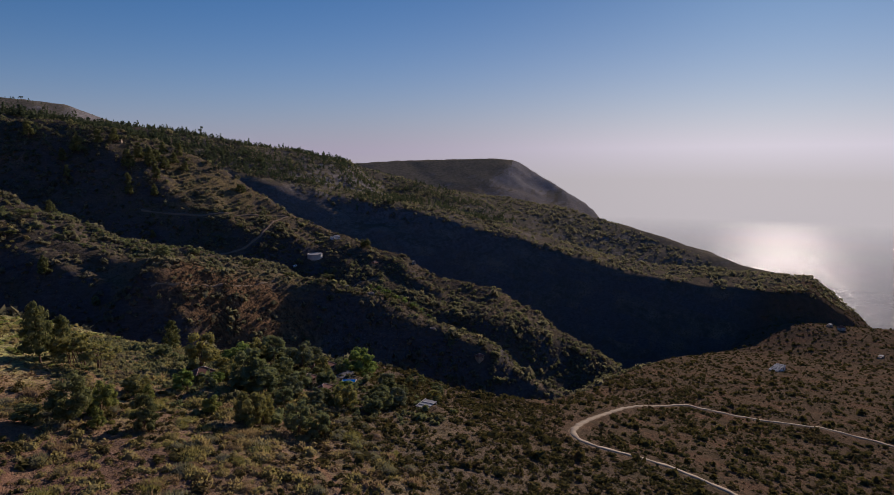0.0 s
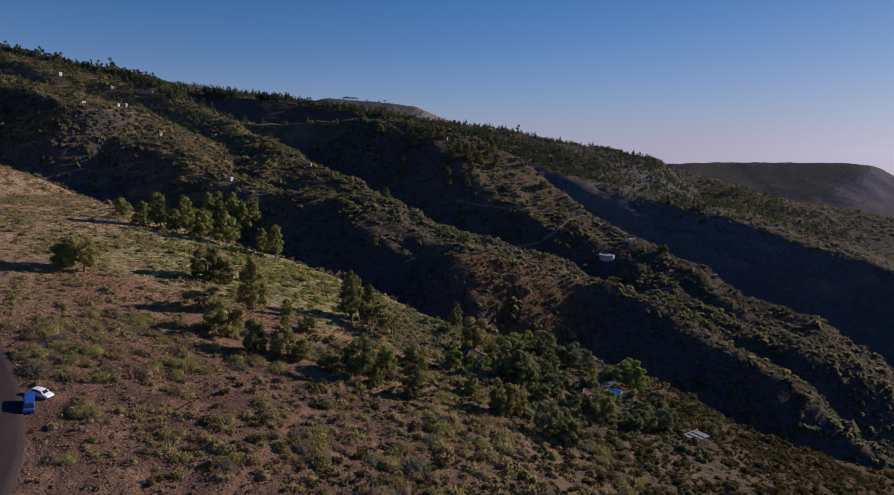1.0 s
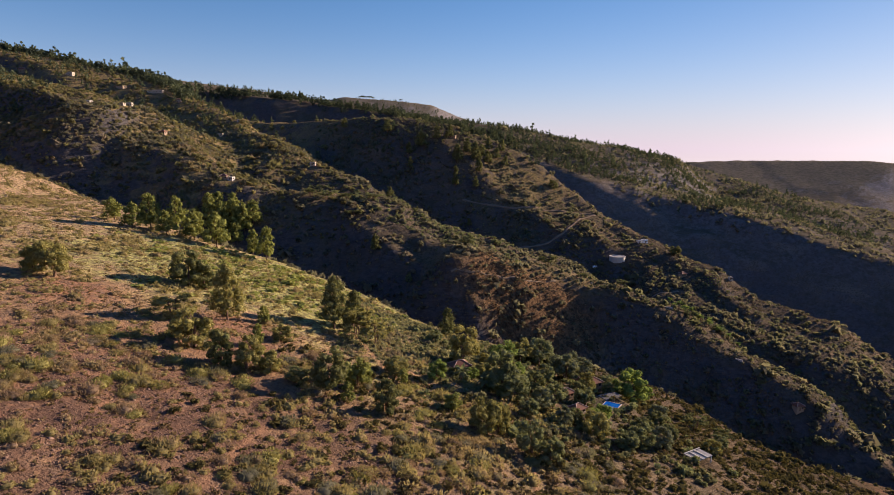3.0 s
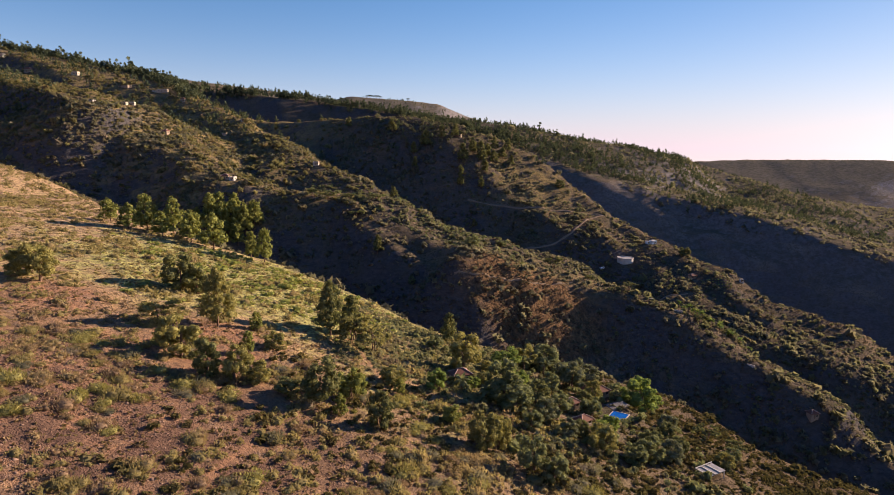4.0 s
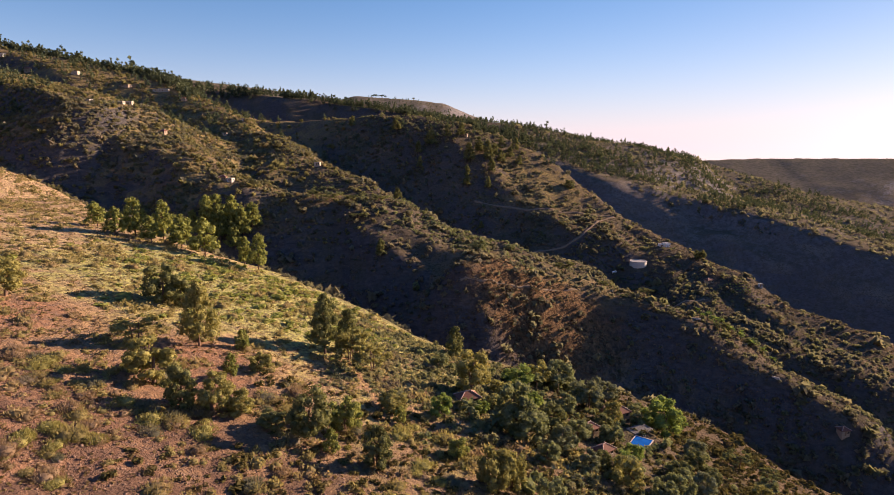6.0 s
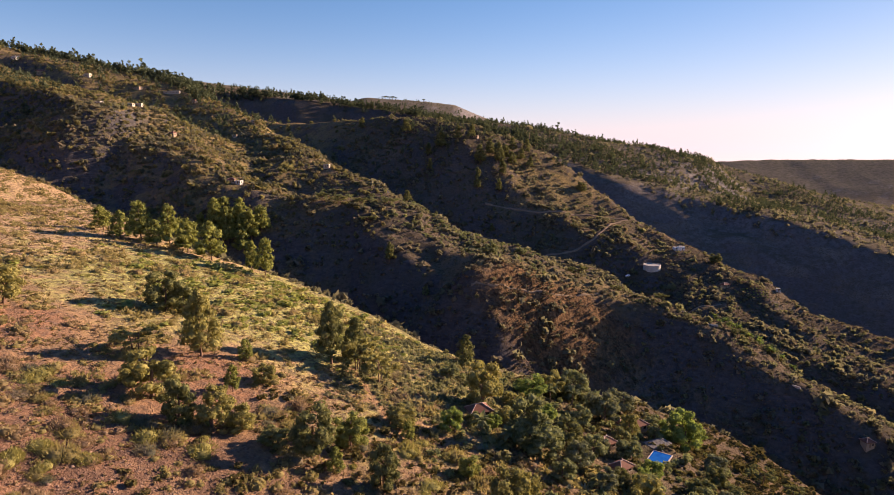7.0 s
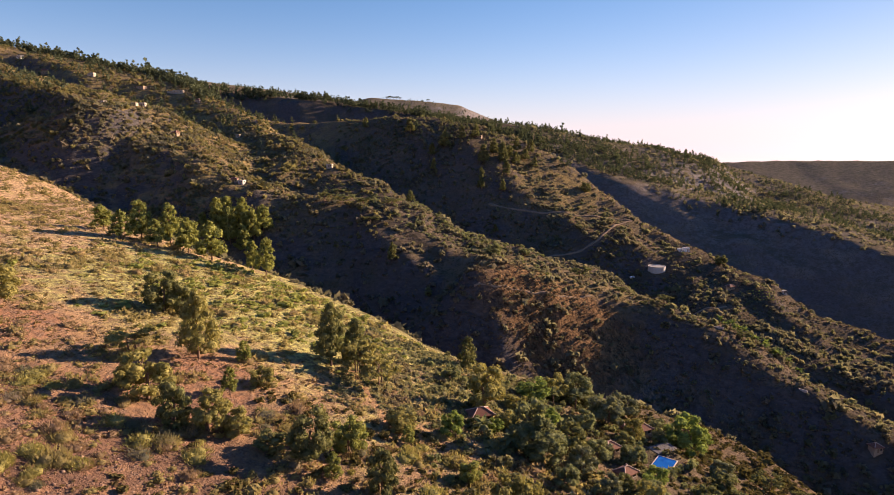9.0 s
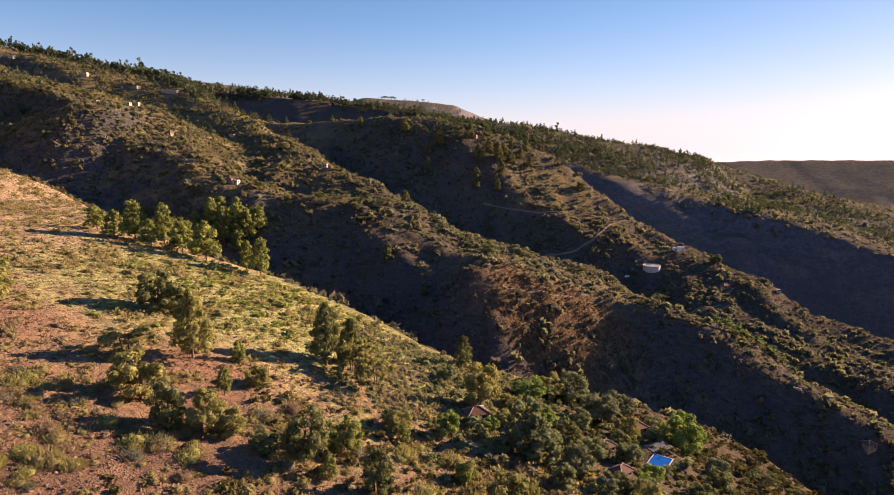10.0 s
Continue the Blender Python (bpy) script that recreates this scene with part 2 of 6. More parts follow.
DRY_TUFT = leaf_material("dry_tufts", (0.115, 0.080, 0.046), (0.30, 0.208, 0.115), (0.145, 0.115, 0.045), 0.4)
RUBBLE = plain("volcanic_rubble", (0.13, 0.082, 0.06), (0.27, 0.178, 0.13), 3.0, 1.0, spec=0.0)
BARK = plain("bark", (0.10, 0.06, 0.04), (0.20, 0.125, 0.085), 0.6, 0.95)
PLASTER = plain("white_plaster", (0.68, 0.66, 0.62), (0.78, 0.76, 0.72), 1.5, 0.85)
CREAM_PLASTER = plain("cream_plaster", (0.36, 0.30, 0.23), (0.47, 0.40, 0.31), 1.5, 0.85)
TAN_PLASTER = plain("tan_plaster", (0.26, 0.19, 0.13), (0.36, 0.27, 0.19), 1.5, 0.85)
TILE = plain("terracotta_tiles", (0.120, 0.046, 0.030), (0.216, 0.088, 0.054), 0.5, 0.85, bump=0.5)
CAP = plain("pale_mortar_caps", (0.33, 0.22, 0.17), (0.46, 0.33, 0.27), 0.4, 0.9)
PALE_PLASTER = plain("pale_plaster", (0.42, 0.38, 0.33), (0.55, 0.50, 0.44), 1.5, 0.85)
FLAT_ROOF = plain("grey_flat_roof", (0.20, 0.19, 0.18), (0.33, 0.31, 0.29), 1.2, 0.9)
GLASS = plain("dark_glass", (0.015, 0.02, 0.025), (0.03, 0.035, 0.04), 2.0, 0.08, spec=0.6, bump=0.0)
WOOD = plain("weathered_wood", (0.13, 0.08, 0.05), (0.24, 0.16, 0.10), 0.4, 0.8)
STONE = plain("pale_stone", (0.36, 0.31, 0.26), (0.52, 0.46, 0.39), 0.8, 0.9)
PAVING = plain("grey_paving", (0.084, 0.077, 0.073), (0.140, 0.126, 0.119), 0.7, 0.85)
POOL_WATER = plain("pool_water", (0.004, 0.085, 0.32), (0.008, 0.125, 0.43), 2.0, 0.5, spec=0.0, bump=0.05)
ASPHALT = plain("asphalt", (0.032, 0.026, 0.024), (0.056, 0.045, 0.040), 0.5, 0.95, spec=0.05)
WHITE_PAINT = plain("white_car_paint", (0.74, 0.74, 0.74), (0.80, 0.80, 0.80), 1.0, 0.25, spec=0.6, bump=0.0)
BLUE_PAINT = plain("blue_car_paint", (0.02, 0.065, 0.27), (0.03, 0.085, 0.33), 1.0, 0.28, spec=0.6, bump=0.0)
RUBBER = plain("tyre_rubber", (0.015, 0.015, 0.015), (0.03, 0.03, 0.03), 0.1, 0.85)
CHROME = plain("grey_metal", (0.45, 0.45, 0.46), (0.55, 0.55, 0.56), 0.2, 0.35, 0.9)
LAMP_GLASS = plain("lamp_glass", (0.5, 0.5, 0.48), (0.62, 0.62, 0.6), 0.1, 0.15)
RED_GLASS = plain("red_lamp_glass", (0.35, 0.015, 0.01), (0.45, 0.02, 0.015), 0.1, 0.2)
AGAVE = leaf_material("agave_leaves", (0.10, 0.13, 0.09), (0.24, 0.28, 0.20), glow=0.1)
PALE_METAL = plain("pale_sheet_metal", (0.204, 0.216, 0.228), (0.276, 0.282, 0.288), 1.2, 0.9, spec=0.1)
# ---- landforms ----
SEA_DROP = 450.0          # the camera flies this high over the sea


def hash2(ix, iy, seed):
    h = (ix.astype(np.int64) * 374761393 + iy.astype(np.int64) * 668265263 + seed * 974634777) & 0x7FFFFFFF
    h = ((h ^ (h >> 13)) * 1274126177) & 0x7FFFFFFF
    return ((h ^ (h >> 16)) & 0xFFFF) / 65535.0


def value_noise(x, y, seed):
    ix, iy = np.floor(x), np.floor(y)
    fx, fy = x - ix, y - iy
    ux, uy = fx * fx * fx * (fx * (fx * 6 - 15) + 10), fy * fy * fy * (fy * (fy * 6 - 15) + 10)
    a, b = hash2(ix, iy, seed), hash2(ix + 1, iy, seed)
    c, d = hash2(ix, iy + 1, seed), hash2(ix + 1, iy + 1, seed)
    return (a + (b - a) * ux + (c - a) * uy + (a - b - c + d) * ux * uy) * 2 - 1


def fbm(x, y, size, octaves, seed, gain=0.5):
    total, amp, f = 0.0, 1.0, 1.0 / size
    for k in range(octaves):
        total = total + amp * value_noise(x * f + 17.3 * k, y * f - 9.1 * k, seed + k)
        amp, f = amp * gain, f * 2.03
    return total


def along(x, y, line):
    """Nearest point of a polyline whose vertices carry values: signed distance (right of the line is positive) and those values there."""
    best = np.full(np.shape(x), 1e18)
    sign = np.ones(np.shape(x))
    found = []
    for p, q in zip(line[:-1], line[1:]):
        dx, dy = q[0] - p[0], q[1] - p[1]
        s = np.clip(((x - p[0]) * dx + (y - p[1]) * dy) / (dx * dx + dy * dy), 0, 1)
        ex, ey = x - p[0] - s * dx, y - p[1] - s * dy
        d = np.sqrt(ex * ex + ey * ey)
        near = d < best
        best = np.where(near, d, best)
        sign = np.where(near, np.where(dx * ey - dy * ex > 0, -1.0, 1.0), sign)
        found.append((d, s, p, q))
    out = [sign * best]
    if len(line[0]) == 2:
        return out
    # the carried values are blended softly where two stretches are about as near
    total, reach = 0.0, 4 + 0.13 * best
    sums = [0.0] * (len(line[0]) - 2)
    for d, s, p, q in found:
        w = np.exp(-np.minimum((d - best) / reach, 40))
        total = total + w
        for k in range(len(sums)):
            sums[k] = sums[k] + w * (p[k + 2] + s * (q[k + 2] - p[k + 2]))
    return out + [v / total for v in sums]


def spur(x, y, line, gentle, steep, back, flat_back=0.0):
    """A spur: its crest carries height, the width of a gentle shoulder on the side of the valley and, where it changes, the shoulder's slope."""
    d, z, w, *own = along(x, y, line)
    gentle = own[0] if own else gentle
    near = np.maximum(d, 0)
    round_off = 6.0
    drop = gentle * np.minimum(near, w) + steep * np.maximum(near - w, 0) + back * np.maximum(-d - flat_back, 0) + 0.03 * np.clip(-d, 0, flat_back)
    return z - np.maximum(drop - round_off, 0) - np.minimum(drop, round_off) ** 2 / (2 * round_off)


def smooth_max(a, b, k):
    h = np.clip(0.5 + 0.5 * (a - b) / k, 0, 1)
    return b + (a - b) * h + k * h * (1 - h)


NEAR_RIM = [(-620, 640), (-420, 470), (-323, 432), (-262, 404), (-190, 318), (-134, 274), (-105, 264), (-77, 253), (-42, 229), (-13, 209),
            (13, 202), (46, 208), (76, 216), (98, 220), (110, 208), (115, 190), (117, 172), (136, 158), (185, 162), (228, 188), (345, 256), (511, 335), (720, 400), (1011, 470), (1300, 480)]
HOUSE_SPUR = [(-1500, 1350, 330, 60, 0.2), (-727, 1000, 166, 60, 0.2), (-579, 980, 137, 70, 0.2), (-421, 930, 106, 125, 0.18), (-351, 850, 76, 130, 0.2), (-262, 742, 44, 75, 0.34), (-228, 700, 32, 62, 0.38), (-173, 620, 11, 58, 0.36),
              (-124, 515, -10, 46, 0.28), (-67, 480, -25, 46, 0.2), (-37, 455, -37, 58, 0.16), (13, 420, -55, 75, 0.16), (45, 398, -68, 75, 0.16), (80, 375, -82, 36, 0.16),
              (106, 360, -90, 15, 0.16), (155, 331, -99, 8, 0.16), (185, 287, -118, 8, 0.16), (210, 264, -130, 8, 0.16), (250, 235, -165, 8, 0.16)]
RIB_SPUR = [(-450, 538, -12, 20), (-392, 524, 11, 30), (-354, 516, 22, 32), (-324, 510, 31, 32), (-302, 518, 37, 26), (-288, 560, 38, 15)]
LEDGE_SPUR = [(-900, 1000, 185, 40), (-560, 800, 97, 40), (-400, 665, 62, 40), (-296, 567, 35, 35), (-243, 512, 12, 30), (-158, 444, -25, 20), (-110, 436, -34, 18), (-64, 424, -38, 15), (-12, 408, -55, 16), (25, 385, -66, 25)]
CLIFF_NOSE = [(45, 398, -70, 6), (24, 350, -66, 6), (17, 320, -66, 4), (22, 303, -88, 2), (30, 284, -114, 2), (40, 262, -140, 2)]
TANK_SPUR = [(-600, 1150, 120, 30, 0.15), (-344, 950, 56, 30, 0.15), (-236, 820, 36, 25, 0.15), (-165, 780, 32, 25, 0.15), (-101, 740, 34, 25, 0.15), (-42, 700, 38, 32, 0.25), (10, 668, 28, 52, 0.34), (56, 655, 15, 70, 0.32),
             (96, 640, -3, 85, 0.23), (123, 618, -21, 95, 0.15), (151, 585, -42, 95, 0.15), (170, 552, -60, 68, 0.15), (205, 514, -81, 54, 0.15), (230, 470, -97, 52, 0.15), (239, 434, -100, 62, 0.15),
             (266, 400, -118, 88, 0.15), (292, 370, -128, 70, 0.15), (340, 330, -160, 45, 0.15)]
FAR_RIM = [(-1300, 1750, 260, 8), (-555, 1500, 138, 8), (-345, 1480, 118, 8), (-139, 1420, 88, 8), (21, 1350, 56, 8), (138, 1250, 17, 8), (222, 1150, -30, 8), (323, 1060, -59, 8),
           (402, 1000, -84, 8), (465, 950, -100, 8), (543, 872, -118, 8), (622, 800, -147, 8), (714, 711, -182, 8), (797, 633, -216, 8),
           (874, 560, -235, 8), (947, 480, -241, 8), (1040, 414, -249, 8)]
FAR_TOP = [(-1500, 2500, 330, 900), (-446, 2300, 190, 900), (94, 1500, 60, 120), (329, 1600, 20, 250), (565, 1681, -14, 400), (696, 1750, -32, 500), (812, 1790, -48, 500), (937, 1500, -116, 400), (1103, 1400, -146, 400),
           (1225, 1250, -178, 450), (1294, 1100, -213, 450), (1343, 900, -259, 450), (1360, 750, -293, 450), (1330, 600, -296, 400),
           (1216, 480, -290, 300), (1123, 400, -312, 60)]
HEADLAND = [(900, 2700, -75, 60), (1232, 2600, -57, 60), (1421, 2600, -50, 60), (1908, 2441, -47, 60), (2014, 2400, -61, 60), (2158, 2200, -200, 30), (2328, 2000, -374, 10)]
FAR_PEAK = [(-2500, 3400, 420, 60), (-697, 3300, 214, 60), (-446, 3300, 274, 60), (-291, 3300, 265, 60), (-121, 3300, 252, 60), (19, 3300, 237, 60), (207, 3300, 164, 60), (700, 3300, 10, 60)]


# levelled ground: the pool terrace, the garden houses, the tank yard
PADS = [(62.5, 161.5, -90.6, 7.5, 6), (61, 181, -92.0, 5, 6), (45, 156.5, -85.4, 4, 5), (45, 140.5, -83.8, 4, 5), (8, 152.5, -73.6, 5, 5), (82, 131, -95.6, 4, 4),
        (167, 470, -98.0, 8, 8), (200, 499, -86.5, 5, 5)]


def near_top(x, y):
    """The dry slope under the camera: falls to the sea, a little steeper past the gardens."""
    xc = np.clip(x, -330, 260)
    yc = np.clip(y, -60, 420)
    z = -67.5 - 0.26 * xc - 0.00025 * xc * xc - 0.00025 * xc * yc + 8.5e-7 * xc ** 3 - 0.00017 * yc * yc
    z = z - 0.20 * np.clip(x - 260, 0, 500) - 0.06 * np.clip(x - 760, 0, 900) + 0.2 * np.maximum(-330 - x, 0)
    z = z + 0.32 * np.clip(-255 - x, 0, 400)
    z = z - 0.8 * np.maximum(x - 1060 - 0.4 * np.maximum(330 - y, 0), 0)
    z = z + 24 * np.exp(-(((x - 915) / 95) ** 2 + ((y - 400) / 70) ** 2))
    return z - 0.12 * np.maximum(y - 420, 0) - 0.05 * np.minimum(y + 60, 0)


def height(x, y, rough=1.0):
    x, y = np.asarray(x, float), np.asarray(y, float)
    wx, wy = x + 9 * fbm(x, y, 95, 3, 5), y + 9 * fbm(x, y, 95, 3, 11)
    d = along(x + 3 * fbm(x, y, 40, 2, 5), y + 3 * fbm(x, y, 40, 2, 11), NEAR_RIM)[0]
    over = np.maximum(-d, 0)
    a = near_top(x, y) - np.where(over < 14, over * over / 28, over - 7) * np.where(x > 330, 1.0, 0.8)
    b = spur(wx, wy, HOUSE_SPUR, 0.16, 0.85, 0.62)
    b2 = spur(wx, wy, LEDGE_SPUR, 0.12, 0.95, 0.34)
    b2 = b2 - 0.6 * np.maximum(x - 60, 0)
    b2 = smooth_max(b2, spur(wx, wy, RIB_SPUR, 0.2, 0.95, 0.4), 5)
    c = spur(wx, wy, TANK_SPUR, 0.15, 0.68, 0.75) - 0.7 * np.maximum(x - 335, 0)
    notch = 26 * fbm(x + 0.6 * y, y * 0.4, 130, 3, 21) * np.clip((y - 600) / 200, 0, 1)
    f = spur(wx + notch * 0.7, wy + notch * 0.7, FAR_RIM, 0.3, 0.80, 0.3, 160)
    t = spur(wx, wy, FAR_TOP, 0.07, 0.3, 0.30)
    h = spur(wx, wy, HEADLAND, 0.2, 0.24, 0.3) - 0.9 * np.maximum(x - 2240, 0)
    p = spur(wx, wy, FAR_PEAK, 0.2, 0.3, 0.3)
    t = np.where(x > 1000, t - 0.25 * np.maximum(x - 1430, 0), t)
    t = t - 0.85 * np.maximum(along(wx + notch * 0.7, wy + notch * 0.7, FAR_RIM)[0], 0)
    end = 0.75 * np.maximum(437 + 0.5 * np.maximum(x - 1040, 0) - y, 0) * np.clip((x - 750) / 200, 0, 1)
    t, f = t - end, f - end
    nose = spur(x + 2 * fbm(x, y, 20, 2, 15), y, CLIFF_NOSE, 0.2, 0.95, 0.31) - 0.7 * np.maximum(x - 115, 0)
    hills = smooth_max(smooth_max(b, b2, 6), nose, 5)
    hills = smooth_max(hills, c, 8)
    far = smooth_max(smooth_max(f, t, 10), smooth_max(h, p, 20), 15)
    hills = smooth_max(hills, far, 8)
    steep = np.clip((-d) / 40, 0, 1) * np.clip((900 - y) / 500, 0.25, 1)
    crag = np.exp(-(((x - 56) / 54) ** 2 + ((y - 312) / 38) ** 2))
    gully = -np.abs(fbm(wx + 0.4 * wy, wy * 0.35, 46, 3, 31)) * 5 + 1.6
    hills = hills + rough * (gully * (1 - 0.9 * crag) * np.clip(steep, 0, 1) * np.clip((y - 230) / 60, 0, 1) + 1.3 * fbm(x, y, 24, 3, 41))
    # crags and cracks of the cliff under the spur's nose
    hills = hills + rough * crag * (2.3 * (0.5 - np.abs(fbm(x + 0.5 * y, y * 0.8, 13, 3, 93))) + 1.7 * fbm(x, y, 6, 3, 95))
    z = smooth_max(a + rough * (0.75 * fbm(x, y, 30, 3, 51) + 0.22 * fbm(x, y, 6, 2, 61)), hills, 5)
    # behind the camera the mountainside goes on upwards
    z = np.where(y < -60, z + 0.22 * (-60 - y) * np.clip(-x / 400, 0, 1), z)
    for px, py, pz, flat, fade in PADS:
        d = np.hypot(x - px, y - py)
        z = z + (pz - z) * np.clip(1 - (d - flat) / fade, 0, 1) ** 2
    return np.maximum(z, -SEA_DROP - 25)


# ---- ground ----
def sheet(name, verts, faces, mats, attributes=()):
    me = bpy.data.meshes.new(name)
    me.vertices.add(len(verts))
    me.vertices.foreach_set("co", np.ascontiguousarray(verts, np.float32).ravel())
    n = faces.shape[1]
    me.loops.add(faces.size)
    me.loops.foreach_set("vertex_index", np.ascontiguousarray(faces, np.int32).ravel())
    me.polygons.add(len(faces))
    me.polygons.foreach_set("loop_start", np.arange(0, faces.size, n, dtype=np.int32))
    me.update(calc_edges=True)
    for key, vals in attributes:
        me.attributes.new(key, "FLOAT", "POINT").data.foreach_set("value", np.ascontiguousarray(vals, np.float32))
    for mat in mats:
        me.materials.append(mat)
    return me


def soft_near(x, y, line, width):
    d = along(x, y, line)[0]
    return np.clip(1.5 - np.abs(d) / width, 0, 1)


TRACKS = [[(120, 10), (138, 32), (146, 49), (143, 73), (135, 83), (127, 90), (126, 98), (133, 108), (151, 120), (186, 138), (222, 154), (258, 163), (282, 158), (284, 140), (296, 121), (310, 106), (316, 82), (322, 50), (330, 10)]]
PATHS = [
    [(-45, 46), (-43, 54), (-41, 63), (-40, 75), (-37, 88)],
    [(20, 60), (20, 76), (23, 98), (21, 109)],
    [(-31, 168), (-26, 157), (-21, 146), (-14, 131), (-8, 124)],
]


def track_mask(x, y):
    return soft_near(x, y, TRACKS[0], 1.6)


def path_mask(x, y):
    total = np.zeros(np.shape(x))
    for line in PATHS:
        total = np.maximum(total, soft_near(x, y, line, 0.7))
    return total


def terrain():
    az = np.concatenate([np.arange(-180, -62, 3.0), np.arange(-62, 74, 0.37), np.arange(74, 180, 3.0)])
    r = 12 * 1.0135 ** np.arange(449)
    a, rr = np.meshgrid(np.radians(az), r, indexing="ij")
    x, y = np.sin(a) * rr, np.cos(a) * rr - 25
    z = height(x, y)
    n, k = x.shape
    i, j = np.meshgrid(np.arange(n), np.arange(k - 1), indexing="ij")
    i2 = (i + 1) % n
    faces = np.stack([i * k + j, i * k + j + 1, i2 * k + j + 1, i2 * k + j], -1).reshape(-1, 4)
    verts = np.stack([x, y, z + SEA_DROP], -1).reshape(-1, 3)
    middle = np.array([[0, -25, float(height(np.array([0.0]), np.array([-25.0]))[0]) + SEA_DROP]])
    cap = np.stack([np.full(n, n * k), np.arange(n) * k, ((np.arange(n) + 1) % n) * k, ((np.arange(n) + 1) % n) * k], -1)
    xf, yf = verts[:, 0], verts[:, 1]
    rim = -along(xf, yf, NEAR_RIM)[0]
    dry = np.clip(1 - rim / 12, 0, 1) * np.clip(1.0 - (xf + 15) / 75, 0.12, 1)
    green = 1.6 * np.exp(-(((xf + 68) / 64) ** 2 + ((yf - 212) / 42) ** 2)) + 0.2 * np.exp(-(((xf - 15) / 40) ** 2 + ((yf - 165) / 30) ** 2))
    green = green + 0.13 * np.clip((xf + 75) / 50, 0, 1)
    # red earth patches; the wide third one also has red flare light painted in
    earth = np.exp(-(((xf + 62) / 16) ** 2 + ((yf - 137) / 16) ** 2)) * 0.30 + np.exp(-(((xf + 112) / 12) ** 2 + ((yf - 142) / 14) ** 2)) * 0.42 + 0.42 * np.exp(-(((xf + 80) / 60) ** 2 + ((yf - 85) / 50) ** 2)) + 0.25 * np.clip((xf - 60) / 60, 0, 1)
    # where the straw colour is lightened for stronger sun: the upper left slope
    sunny_straw = np.clip((yf + 0.25 * xf - 105) / 70, 0, 1) * np.clip((-22 - xf) / 40, 0, 1)
    golden = np.clip((-60 - xf) / 120, 0, 1) * np.clip((1150 - yf) / 200, 0, 1)
    golden = np.maximum(golden, 1.2 * np.exp(-(((xf - 100) / 55) ** 2 + ((yf - 580) / 50) ** 2)))
    golden = np.maximum(golden, np.exp(-(((xf - 60) / 55) ** 2 + ((yf - 350) / 25) ** 2)))
    tr = track_mask(xf, yf)
    # how much of that haze grey the distant ground takes, full beyond 2100 m
    far_haze = np.clip((yf + 0.45 * xf - 850) / 500, 0, 1) * np.clip(xf / 500, 0, 0.7)
    far_haze = np.where(yf > 2100, 1, far_haze) * np.clip((yf - 430) / 60, 0, 1)
    moor = 0.9 * np.clip((xf - 50) / 110, 0, 1) * np.clip(1 - rim / 30, 0, 1)
    rubble = np.clip((135 - yf - 0.25 * np.abs(xf + 60)) / 40, 0, 1) * np.clip((25 - xf) / 40, 0, 1)
    cliff = np.exp(-(((xf - 62) / 50) ** 2 + ((yf - 318) / 32) ** 2)) + 0.5 * np.exp(-(((xf - 130) / 40) ** 2 + ((yf - 520) / 30) ** 2))
    add = lambda v: np.append(v, 0)
    me = sheet("ground", np.vstack([verts, middle]), faces, [GROUND], [("dry", add(dry)), ("green", add(green)), ("earth", add(earth)), ("track", add(tr)), ("sunny_straw", add(sunny_straw)), ("golden", add(golden)), ("path", add(path_mask(xf, yf))), ("cliff", add(cliff)), ("far_haze", add(far_haze)), ("moor", add(moor)), ("rubble", add(rubble))])
    bm = bmesh.new()
    bm.from_mesh(me)
    bm.verts.ensure_lookup_table()
    for c in cap:
        bm.faces.new([bm.verts[int(c[0])], bm.verts[int(c[2])], bm.verts[int(c[1])]])
    bmesh.ops.recalc_face_normals(bm, faces=bm.faces)
    # the sea bed far out is left off: the water closes the scene there
    bmesh.ops.delete(bm, geom=[q for q in bm.faces if all(v.co.z < -12 for v in q.verts)], context="FACES")
    bm.to_mesh(me)
    bm.free()
    me.polygons.foreach_set("use_smooth", np.ones(len(me.polygons), bool))
    return tagged(new("ground", me), "dry volcanic hillsides with spurs and ravines falling to sea", "hillside", kind="structure")


terrain()


def sea():
    az = np.radians(np.arange(0, 360, 4.0))
    r = np.array([300, 700, 1200, 1800, 2600, 3500, 4900.0])
    a, rr = np.meshgrid(az, r, indexing="ij")
    verts = np.stack([np.sin(a) * rr, np.cos(a) * rr, np.zeros_like(a)], -1).reshape(-1, 3)
    n, k = a.shape
    i, j = np.meshgrid(np.arange(n), np.arange(k - 1), indexing="ij")
    faces = np.stack([i * k + j, ((i + 1) % n) * k + j, ((i + 1) % n) * k + j + 1, i * k + j + 1], -1).reshape(-1, 4)[:, ::-1]
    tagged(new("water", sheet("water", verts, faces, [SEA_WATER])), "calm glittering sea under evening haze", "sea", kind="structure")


sea()


